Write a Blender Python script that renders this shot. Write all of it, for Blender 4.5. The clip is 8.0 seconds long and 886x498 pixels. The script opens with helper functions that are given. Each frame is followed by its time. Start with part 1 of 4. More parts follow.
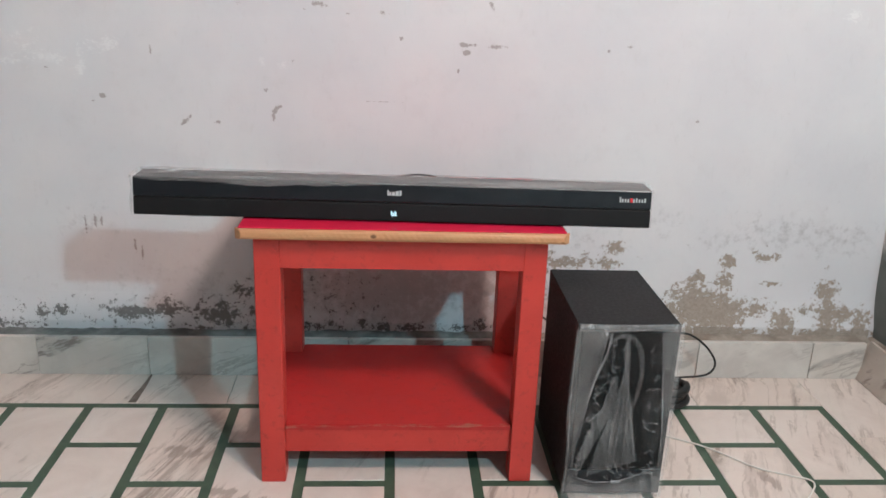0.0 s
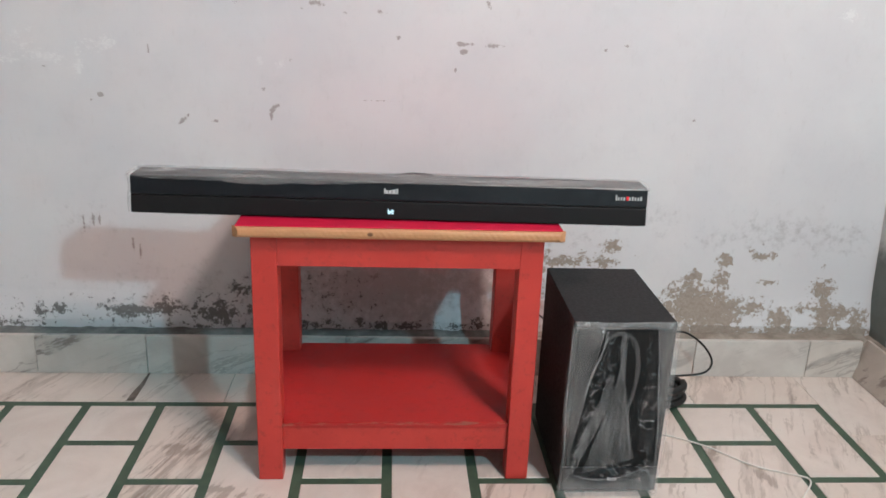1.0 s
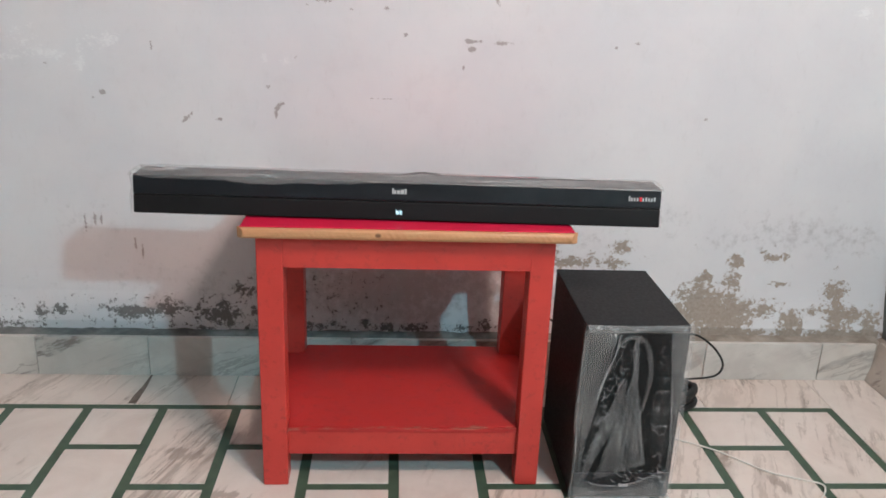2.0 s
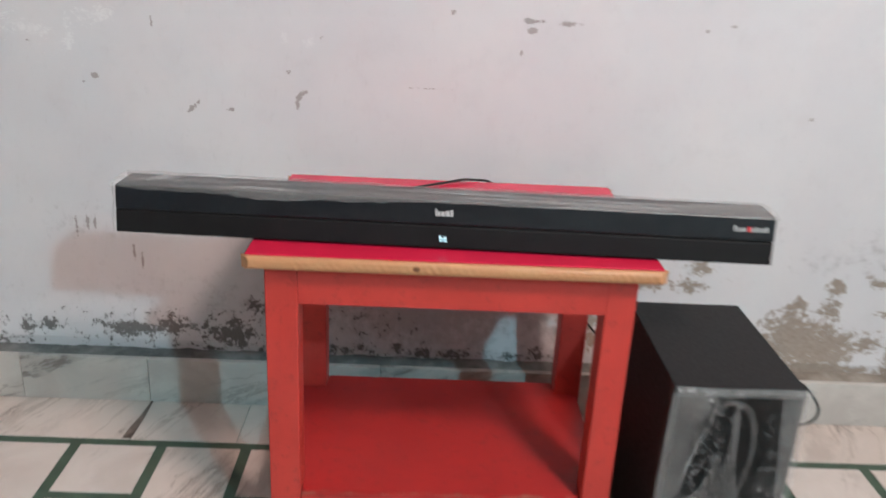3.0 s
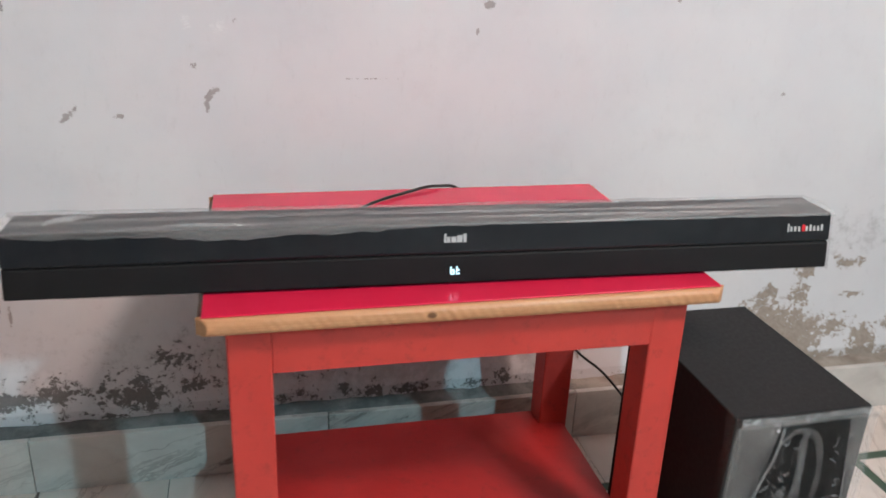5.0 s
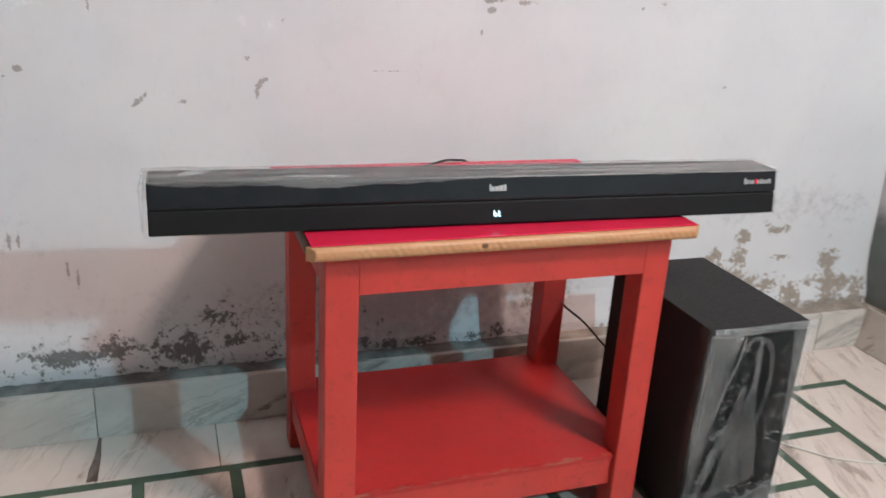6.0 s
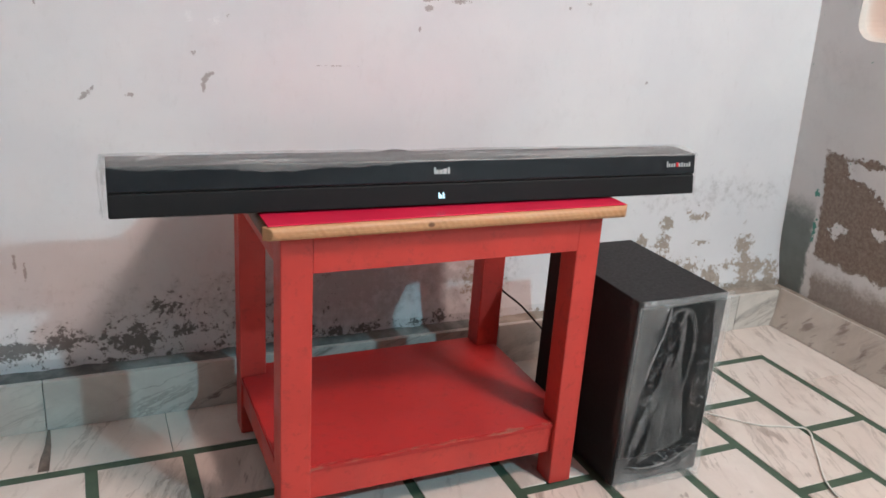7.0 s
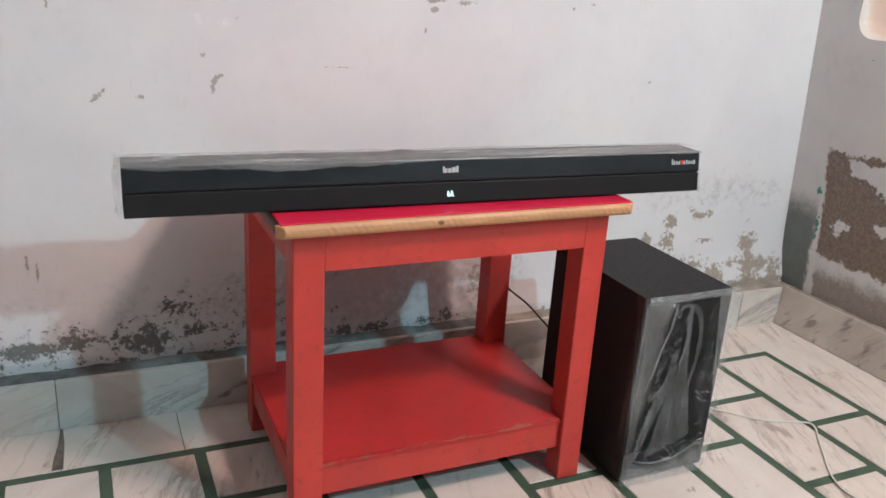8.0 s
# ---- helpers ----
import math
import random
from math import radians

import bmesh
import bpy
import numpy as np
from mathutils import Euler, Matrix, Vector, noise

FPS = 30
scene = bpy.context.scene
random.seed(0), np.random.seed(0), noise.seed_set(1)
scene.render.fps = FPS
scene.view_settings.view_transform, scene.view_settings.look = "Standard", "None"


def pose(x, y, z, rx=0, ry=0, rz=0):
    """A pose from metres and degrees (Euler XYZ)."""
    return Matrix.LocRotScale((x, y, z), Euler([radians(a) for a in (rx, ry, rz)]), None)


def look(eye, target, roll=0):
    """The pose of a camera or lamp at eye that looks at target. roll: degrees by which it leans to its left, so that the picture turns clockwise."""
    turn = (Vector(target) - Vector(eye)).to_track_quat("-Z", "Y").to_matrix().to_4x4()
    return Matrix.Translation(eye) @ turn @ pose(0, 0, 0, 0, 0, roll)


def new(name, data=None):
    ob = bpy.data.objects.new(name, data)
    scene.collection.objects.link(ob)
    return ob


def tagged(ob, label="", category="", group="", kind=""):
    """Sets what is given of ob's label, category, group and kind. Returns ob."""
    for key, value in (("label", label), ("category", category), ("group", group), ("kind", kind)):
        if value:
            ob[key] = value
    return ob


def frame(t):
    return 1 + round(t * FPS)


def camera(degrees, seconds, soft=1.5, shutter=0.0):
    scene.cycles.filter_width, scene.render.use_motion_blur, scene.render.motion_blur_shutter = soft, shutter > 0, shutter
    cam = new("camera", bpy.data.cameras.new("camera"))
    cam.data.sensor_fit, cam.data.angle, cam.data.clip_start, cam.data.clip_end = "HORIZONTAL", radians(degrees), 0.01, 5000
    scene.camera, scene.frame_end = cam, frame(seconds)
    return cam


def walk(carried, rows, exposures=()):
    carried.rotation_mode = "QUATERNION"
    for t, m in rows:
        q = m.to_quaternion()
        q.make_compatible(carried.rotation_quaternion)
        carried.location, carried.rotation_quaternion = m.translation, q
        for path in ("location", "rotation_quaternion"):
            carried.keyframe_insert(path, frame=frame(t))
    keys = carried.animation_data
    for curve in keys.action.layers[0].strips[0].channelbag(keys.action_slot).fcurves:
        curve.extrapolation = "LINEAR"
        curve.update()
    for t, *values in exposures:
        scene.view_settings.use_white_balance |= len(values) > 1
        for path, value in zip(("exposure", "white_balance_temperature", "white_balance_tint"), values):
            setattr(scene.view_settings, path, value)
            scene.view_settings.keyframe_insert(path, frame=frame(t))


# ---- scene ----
cam = camera(57.3, 8.0, soft=1.6, shutter=0.6)
PATH = [
    (0, (0.077, 0.005, 0.935), (0.207, 1.894, 0.289), 2.2),
    (0.5, (0.081, 0.002, 0.936), (0.21, 1.892, 0.292), 2.2),
    (1, (0.082, -0.001, 0.932), (0.213, 1.888, 0.288), 2.2),
    (2.3, (0.057, 0.067, 0.925), (0.184, 1.953, 0.272), 2.4),
    (2.5, (0.05, 0.111, 0.923), (0.172, 1.992, 0.255), 2.6),
    (3, (0.053, 0.326, 0.92), (0.107, 2.192, 0.201), 2.9),
    (3.5, (0.052, 0.499, 0.916), (0.036, 2.357, 0.176), 2.3),
    (4, (0.032, 0.589, 0.908), (0.081, 2.428, 0.124), 2.2),
    (4.2, (0.009, 0.629, 0.902), (0.155, 2.462, 0.116), 2.4),
    (5.3, (-0.192, 0.538, 0.87), (0.314, 2.337, 0.157), 2.3),
    (5.5, (-0.241, 0.483, 0.867), (0.294, 2.278, 0.168), 2.2),
    (6, (-0.347, 0.397, 0.866), (0.29, 2.162, 0.176), 3.6),
    (6.5, (-0.385, 0.349, 0.856), (0.373, 2.074, 0.184), 4.6),
    (7, (-0.396, 0.333, 0.849), (0.402, 2.043, 0.189), 4.2),
    (7.5, (-0.406, 0.323, 0.85), (0.393, 2.035, 0.193), 3.9),
    (8, (-0.415, 0.322, 0.847), (0.383, 2.035, 0.192), 3.8),
]
EXPO = [(0, -0.12), (4.2, -0.10), (5.5, -0.06), (6.5, -0.02), (8, -0.02)]
walk(cam, [(t, look(eye, target, roll)) for t, eye, target, roll in PATH],
     exposures=EXPO)

# ---- light: a warm ceiling-height lamp and a small cool bulb, both high by the right-hand wall ----
world = bpy.data.worlds.new("world")
world.use_nodes = True
world.node_tree.nodes["Background"].inputs["Color"].default_value = (0.5, 0.5, 0.52, 1)
world.node_tree.nodes["Background"].inputs["Strength"].default_value = 0.01
scene.world = world


def bulb(name, place, watts, colour, radius):
    lamp = bpy.data.lights.new(name, "POINT")
    lamp.energy, lamp.color, lamp.shadow_soft_size = watts, colour, radius
    ob = new(name, lamp)
    ob.location = place
    return ob


bulb("warm_lamp", (1.06, 0.0, 2.35), 141, (1.0, 0.738, 0.658), 0.17)
bulb("cool_lamp", (1.20, -0.80, 2.0), 126, (0.42, 0.86, 1.0), 0.035)

# ---- plan, metres ----
WALL_Y, WALL_X = 1.837, 1.30
SKIRT_Y, SKIRT_X, SKIRT_H = 1.776, 1.255, 0.098
WEST, SOUTH, CEIL = -2.6, -2.6, 3.0


# ---- node helpers ----
class Mat:
    """A node material with short helpers."""

    def __init__(self, name):
        self.m = bpy.data.materials.new(name)
        self.m.use_nodes = True
        self.t = self.m.node_tree
        self.t.nodes.clear()
        self.out = self.n("ShaderNodeOutputMaterial")

    def n(self, kind, **props):
        node = self.t.nodes.new(kind)
        if "operation" in props:
            node.operation = props["operation"]
        if "use_clamp" in props:
            node.use_clamp = props["use_clamp"]
        if "interpolation_type" in props:
            node.interpolation_type = props["interpolation_type"]
        if "data_type" in props:
            node.data_type = props["data_type"]
        if "rotation_type" in props:
            node.rotation_type = props["rotation_type"]
        return node

    def put(self, socket, value):
        if isinstance(value, bpy.types.NodeSocket):
            self.t.links.new(value, socket)
        elif isinstance(value, tuple) and len(value) == 3 and socket.type == "RGBA":
            socket.default_value = (*value, 1)
        else:
            socket.default_value = value

    def coords(self, kind="Object", shuffle=0.0):
        c = self.n("ShaderNodeTexCoord").outputs[kind]
        if shuffle:
            r = self.n("ShaderNodeObjectInfo").outputs["Random"]
            c = self.vec("ADD", c, self.vec("SCALE", (1.0, 1.7, 0.6), scale=self.math("MULTIPLY", r, shuffle)))
        return c

    def vec(self, op, a, b=None, scale=None):
        node = self.n("ShaderNodeVectorMath", operation=op)
        self.put(node.inputs[0], a)
        if b is not None:
            self.put(node.inputs[1], b)
        if scale is not None:
            self.put(node.inputs["Scale"], scale)
        return node.outputs["Value"] if op == "LENGTH" else node.outputs["Vector"]

    def math(self, op, a, b=0.0, clamp=False):
        node = self.n("ShaderNodeMath", operation=op, use_clamp=clamp)
        self.put(node.inputs[0], a)
        self.put(node.inputs[1], b)
        return node.outputs[0]

    def noise(self, co, scale, detail=4.0, rough=0.55, warp=0.0):
        node = self.n("ShaderNodeTexNoise")
        self.put(node.inputs["Vector"], co)
        node.inputs["Scale"].default_value, node.inputs["Detail"].default_value = scale, detail
        node.inputs["Roughness"].default_value, node.inputs["Distortion"].default_value = rough, warp
        return node.outputs["Fac"]

    def ramp(self, v, a, b, lo=0.0, hi=1.0, smooth=True):
        node = self.n("ShaderNodeMapRange", interpolation_type="SMOOTHSTEP" if smooth else "LINEAR")
        self.put(node.inputs["Value"], v)
        for k, x in (("From Min", a), ("From Max", b), ("To Min", lo), ("To Max", hi)):
            node.inputs[k].default_value = x
        return node.outputs[0]

    def mix(self, f, a, b):
        node = self.n("ShaderNodeMix", data_type="RGBA")
        self.put(node.inputs[0], f)
        self.put(node.inputs[6], a)
        self.put(node.inputs[7], b)
        return node.outputs[2]

    def blobs(self, co, spots):
        """Sum of soft ellipsoids: centre, half sizes, strength."""
        total = None
        for cx, cy, cz, rx, ry, rz, amp in spots:
            d = self.vec("LENGTH", self.vec("MULTIPLY", self.vec("SUBTRACT", co, (cx, cy, cz)), (1 / rx, 1 / ry, 1 / rz)))
            s = self.ramp(d, 0.0, 1.6, amp, 0.0)
            total = s if total is None else self.math("ADD", total, s)
        return total

    def bump(self, height, strength=0.3, distance=0.002, under=None):
        node = self.n("ShaderNodeBump")
        self.put(node.inputs["Height"], height)
        node.inputs["Strength"].default_value, node.inputs["Distance"].default_value = strength, distance
        if under is not None:
            self.put(node.inputs["Normal"], under)
        return node.outputs[0]

    def surface(self, colour, rough=0.5, normal=None, metal=0.0, spec=0.5, coat=0.0, emit=None, power=0.0):
        p = self.n("ShaderNodeBsdfPrincipled")
        self.put(p.inputs["Base Color"], colour)
        self.put(p.inputs["Roughness"], rough)
        p.inputs["Metallic"].default_value, p.inputs["Specular IOR Level"].default_value = metal, spec
        p.inputs["Coat Weight"].default_value, p.inputs["Coat Roughness"].default_value = coat, 0.12
        if normal is not None:
            self.put(p.inputs["Normal"], normal)
        if emit:
            self.put(p.inputs["Emission Color"], emit)
            p.inputs["Emission Strength"].default_value = power
        self.t.links.new(p.outputs[0], self.out.inputs[0])
        return p

    def film(self, shader, fac):
        """Lets the surface show through by 1 - fac."""
        mx = self.n("ShaderNodeMixShader")
        self.put(mx.inputs[0], fac)
        self.t.links.new(self.n("ShaderNodeBsdfTransparent").outputs[0], mx.inputs[1])
        self.t.links.new(shader.outputs[0], mx.inputs[2])
        self.t.links.new(mx.outputs[0], self.out.inputs[0])


def xz(spots):
    """Spots on the back wall: x, z, half width, half height, strength."""
    return [(x, WALL_Y, z, rx, 0.3, rz, a) for x, z, rx, rz, a in spots]


def yz(spots):
    return [(WALL_X, y, z, 0.4, ry, rz, a) for y, z, ry, rz, a in spots]


# ---- materials ----
SCRATCHES = [
    (-0.176, 0.637, 0.007, 0.005, 1.0), (-0.184, 0.628, 0.007, 0.006, 0.9), (-0.188, 0.614, 0.005, 0.009, 0.9), (0.240, 0.785, 0.024, 0.005, 0.9),
    (0.238, 0.769, 0.012, 0.007, 1.0), (0.305, 0.783, 0.024, 0.005, 0.75), (0.222, 0.728, 0.003, 0.007, 0.8),
    (0.095, 0.794, 0.008, 0.005, 0.9), (0.558, 0.782, 0.006, 0.005, 0.9), (0.600, 0.793, 0.018, 0.004, 0.5),
    (0.781, 0.629, 0.005, 0.005, 0.6), (-0.448, 0.753, 0.003, 0.012, 0.8), (-0.558, 0.653, 0.007, 0.007, 1.0),
    (-0.579, 0.640, 0.005, 0.004, 0.8), (-0.673, 0.710, 0.007, 0.004, 0.7), (-0.312, 0.600, 0.008, 0.004, 0.9),
    (-0.204, 0.673, 0.006, 0.005, 0.8), (-0.114, 0.850, 0.010, 0.006, 0.6), (-0.024, 0.842, 0.006, 0.004, 0.6)]
SCRATCHES_2 = [
    (-0.390, 0.593, 0.0045, 0.0055, 0.85), (-0.385, 0.599, 0.0045, 0.0055, 0.85), (-0.380, 0.604, 0.0045, 0.0055, 0.85), (-0.375, 0.609, 0.0045, 0.0055, 0.85), (-0.370, 0.614, 0.0045, 0.0055, 0.7),
    (-0.085, 0.860, 0.024, 0.007, 0.52), (0.055, 0.848, 0.018, 0.005, 0.5), (-0.255, 0.857, 0.012, 0.005, 0.6),
    (-0.141, 0.742, 0.006, 0.012, 0.5), (0.288, 0.866, 0.008, 0.012, 0.5), (-0.517, 0.304, 0.004, 0.018, 0.95),
    (-0.502, 0.285, 0.004, 0.020, 0.95), (-0.625, 0.360, 0.004, 0.024, 0.85), (-0.603, 0.366, 0.004, 0.026, 0.85), (-0.588, 0.360, 0.004, 0.022, 0.85), (-0.840, 0.330, 0.004, 0.030, 0.8), (0.06, 0.655, 0.06, 0.0016, 0.42),
    (1.000, 0.330, 0.012, 0.004, 0.5), (0.800, 0.330, 0.006, 0.005, 0.6), (-0.02, 0.241, 0.015, 0.008, 0.6), (0.049, 0.235, 0.02, 0.012, 0.5)]
MOULD = [
    (-0.825, 0.112, 0.060, 0.014, 0.72), (-0.742, 0.137, 0.014, 0.030, 0.85), (-0.700, 0.146, 0.028, 0.012, 0.72),
    (-0.530, 0.143, 0.045, 0.014, 0.95), (-0.455, 0.150, 0.040, 0.022, 0.66), (-0.318, 0.142, 0.030, 0.034, 0.92),
    (-0.360, 0.140, 0.040, 0.014, 0.66), (-0.288, 0.203, 0.010, 0.024, 0.72), (-0.258, 0.196, 0.022, 0.018, 0.85),
    (-0.370, 0.104, 0.022, 0.006, 0.9), (-0.230, 0.150, 0.040, 0.014, 0.75), (0.009, 0.126, 0.010, 0.008, 0.9),
    (0.068, 0.112, 0.014, 0.018, 0.95), (0.127, 0.106, 0.022, 0.012, 0.9), (0.300, 0.120, 0.020, 0.016, 0.7)]
MOULD_2 = [(-0.450, 0.140, 0.550, 0.050, 0.38), (0.05, 0.11, 0.45, 0.014, 0.45), (-0.1, 0.21, 0.30, 0.06, 0.25), (-1.2, 0.13, 0.3, 0.05, 0.5)]
BARE = [
    (0.830, 0.169, 0.061, 0.061, 0.95), (0.837, 0.249, 0.017, 0.017, 0.80), (0.911, 0.150, 0.048, 0.053, 0.85), (0.899, 0.239, 0.024, 0.022, 0.70),
    (0.907, 0.284, 0.022, 0.022, 0.85), (0.971, 0.316, 0.010, 0.009, 0.60), (1.006, 0.299, 0.032, 0.014, 0.72), (0.991, 0.165, 0.039, 0.022, 0.60),
    (1.064, 0.132, 0.032, 0.034, 0.90), (1.166, 0.217, 0.032, 0.025, 0.90), (1.179, 0.142, 0.029, 0.048, 0.90), (1.127, 0.162, 0.020, 0.017, 0.60),
    (1.220, 0.154, 0.019, 0.026, 0.70), (1.265, 0.128, 0.029, 0.046, 0.90), (1.190, 0.094, 0.073, 0.014, 0.80), (0.884, 0.089, 0.067, 0.013, 0.70),
    (0.940, 0.074, 0.173, 0.002, 0.90), (1.028, 0.232, 0.026, 0.009, 0.50), (1.160, 0.274, 0.008, 0.009, 0.60), (0.510, 0.278, 0.045, 0.014, 0.82),
    (0.600, 0.276, 0.030, 0.014, 0.74), (0.622, 0.318, 0.022, 0.018, 0.68), (0.400, 0.180, 0.060, 0.050, 0.62), (0.44, 0.26, 0.04, 0.04, 0.6),
]
BARE_2 = [(0.900, 0.170, 0.420, 0.100, 0.16), (1.05, 0.106, 0.40, 0.010, 0.55), (0.75, 0.106, 0.20, 0.012, 0.5), (0.55, 0.30, 0.2, 0.05, 0.2)]
CHALK = [(-0.567, 0.761, 0.030, 0.026, 0.6), (-0.527, 0.766, 0.018, 0.020, 0.8), (-0.713, 0.766, 0.050, 0.040, 0.6), (-0.66, 0.73, 0.04, 0.012, 0.7), (-0.60, 0.72, 0.012, 0.03, 0.6), (-0.76, 0.72, 0.05, 0.012, 0.6),
         (-0.208, 0.734, 0.014, 0.016, 0.7), (-0.166, 0.729, 0.016, 0.022, 0.8), (1.106, 0.876, 0.030, 0.020, 0.9), (-0.62, 0.70, 0.12, 0.08, 0.3)]
# last two spots paint the table's shade onto the wall, mixed with real grime
DUST_AND_SHADE = [(0.86, 0.34, 0.06, 0.03, 0.3), (1.20, 0.33, 0.06, 0.05, 0.3), (-0.62, 0.36, 0.10, 0.06, 0.5), (1.05, 0.36, 0.25, 0.07, 0.62), (0.72, 0.40, 0.08, 0.05, 0.5), (0.55, 0.33, 0.15, 0.05, 0.5), (-0.3, 0.2, 0.5, 0.09, 0.5), (0.08, 0.21, 0.24, 0.13, 1.05), (0.40, 0.20, 0.12, 0.09, 1.0)]


def wall_paint():
    k = Mat("whitewashed_plaster")
    co = k.coords()
    big, mid, fine = k.noise(co, 2.2, 5), k.noise(co, 42, 7, 0.74), k.noise(co, 130, 5, 0.7)
    paint = k.mix(k.ramp(big, 0.3, 0.7), (0.66, 0.655, 0.675), (0.74, 0.73, 0.735))
    paint = k.mix(k.ramp(k.math("ADD", k.blobs(co, xz(DUST_AND_SHADE)), k.math("MULTIPLY", k.math("SUBTRACT", mid, 0.5), 3.2)), 0.35, 1.3, 0, 0.60), paint, (0.38, 0.365, 0.365))
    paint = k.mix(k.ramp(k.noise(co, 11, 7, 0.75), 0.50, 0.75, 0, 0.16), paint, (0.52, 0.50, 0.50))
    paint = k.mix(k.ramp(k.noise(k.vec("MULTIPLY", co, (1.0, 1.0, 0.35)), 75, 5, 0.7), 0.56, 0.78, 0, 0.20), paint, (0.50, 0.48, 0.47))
    chalk = k.ramp(k.math("ADD", k.blobs(co, xz(CHALK)), k.math("MULTIPLY", k.math("SUBTRACT", k.noise(k.vec("MULTIPLY", co, (1.0, 1.0, 1.6)), 60, 6, 0.75, 1.2), 0.5), 3.0)), 0.50, 1.0, 0, 0.55)
    paint = k.mix(chalk, paint, (0.84, 0.84, 0.84))
    grit = k.noise(co, 85, 6, 0.72, 0.4)
    ragged = k.math("ADD", k.math("MULTIPLY", k.math("SUBTRACT", mid, 0.5), 2.2), k.math("ADD", k.math("MULTIPLY", k.math("SUBTRACT", grit, 0.5), 2.2), k.math("MULTIPLY", k.math("SUBTRACT", fine, 0.5), 1.4)))

    def worn(spots, lo, hi, rough, top=1.0):
        """Ragged patches: the noise eats into the spots alone."""
        b = k.blobs(co, xz(spots))
        return k.ramp(k.math("ADD", b, k.math("MULTIPLY", k.math("MULTIPLY", ragged, rough), k.ramp(b, 0.02, 0.22))), lo, hi, 0.0, top)
    bare = worn(BARE + BARE_2, 0.44, 0.54, 1.15, 0.95)
    tan = k.mix(k.ramp(fine, 0.3, 0.7), (0.29, 0.235, 0.19), (0.40, 0.335, 0.28))
    mould = worn(MOULD + MOULD_2, 0.58, 0.92, 1.5, 0.9)
    nick = worn(SCRATCHES + SCRATCHES_2, 0.40, 0.70, 1.0, 0.66)
    col = k.mix(bare, paint, tan)
    col = k.mix(mould, col, k.mix(fine, (0.075, 0.072, 0.070), (0.21, 0.195, 0.185)))
    col = k.mix(nick, col, k.mix(mid, (0.16, 0.11, 0.10), (0.34, 0.29, 0.27)))
    depth = k.math("SUBTRACT", k.math("ADD", k.math("MULTIPLY", mid, 0.25), k.math("MULTIPLY", fine, 0.12)), k.math("ADD", k.math("ADD", bare, mould), nick))
    k.surface(col, 0.85, k.bump(depth, 0.55, 0.0022, k.bump(big, 0.25, 0.03)), spec=0.25)
    return k.m


def side_paint():
    k = Mat("grey_damp_plaster")
    co = k.coords()
    big, mid, fine = k.noise(co, 3.0, 5), k.noise(co, 26, 7, 0.7), k.noise(co, 110, 5, 0.7)
    ragged = k.math("ADD", k.math("MULTIPLY", k.math("SUBTRACT", mid, 0.5), 2.6), k.math("MULTIPLY", k.math("SUBTRACT", fine, 0.5), 1.2))
    paint = k.mix(k.ramp(big, 0.3, 0.7), (0.71, 0.695, 0.69), (0.80, 0.785, 0.78))
    paint = k.mix(k.ramp(k.noise(co, 9, 7, 0.75), 0.48, 0.75, 0, 0.30), paint, (0.46, 0.44, 0.44))
    axis = k.n("ShaderNodeSeparateXYZ")
    k.put(axis.inputs[0], co)
    y, z = (k.math("ADD", axis.outputs[a], k.math("MULTIPLY", ragged, f)) for a, f in ((1, 0.016), (2, 0.024)))
    green = k.math("MULTIPLY", k.ramp(y, 1.736, 1.750), k.ramp(z, 0.29, 0.37, 0.92, 0.0))
    flake = k.blobs(co, yz([(1.61, 0.448, 0.075, 0.030, 1.0), (1.50, 0.425, 0.08, 0.055, 1.0), (1.40, 0.42, 0.10, 0.075, 1.0), (1.555, 0.322, 0.032, 0.020, 0.85), (1.675, 0.285, 0.022, 0.022, 0.5),
                            (1.655, 0.31, 0.03, 0.014, 0.45), (1.46, 0.30, 0.05, 0.02, 0.8), (1.30, 0.36, 0.1, 0.08, 0.8)]))
    held = k.ramp(k.math("ADD", flake, k.math("MULTIPLY", ragged, 0.8)), 0.45, 0.53, 1.0, 0.0)
    upper = k.math("MULTIPLY", k.math("MULTIPLY", k.ramp(z, 0.204, 0.214), k.ramp(z, 0.478, 0.486, 1.0, 0.0)), held)
    lower = k.ramp(z, 0.150, 0.195, 0.80, 0.0)
    brown = k.math("MULTIPLY", k.math("MAXIMUM", upper, lower), k.ramp(k.math("SUBTRACT", y, k.math("MULTIPLY", axis.outputs[2], 0.06)), 1.706, 1.714, 1.0, 0.0))
    col = k.mix(green, paint, k.mix(mid, (0.10, 0.125, 0.115), (0.22, 0.245, 0.235)))
    col = k.mix(brown, col, k.mix(k.ramp(fine, 0.3, 0.7), (0.22, 0.165, 0.135), (0.33, 0.265, 0.225)))
    teal = k.ramp(k.math("ADD", k.blobs(co, yz([(1.748, 0.375, 0.010, 0.016, 0.85), (1.738, 0.29, 0.007, 0.05, 0.55)])), ragged), 0.55, 0.62)
    col = k.mix(teal, col, (0.10, 0.30, 0.25))
    k.surface(col, 0.88, k.bump(k.math("SUBTRACT", k.math("MULTIPLY", mid, 0.4), brown), 0.6, 0.003, k.bump(big, 0.4, 0.03)), spec=0.2)
    return k.m


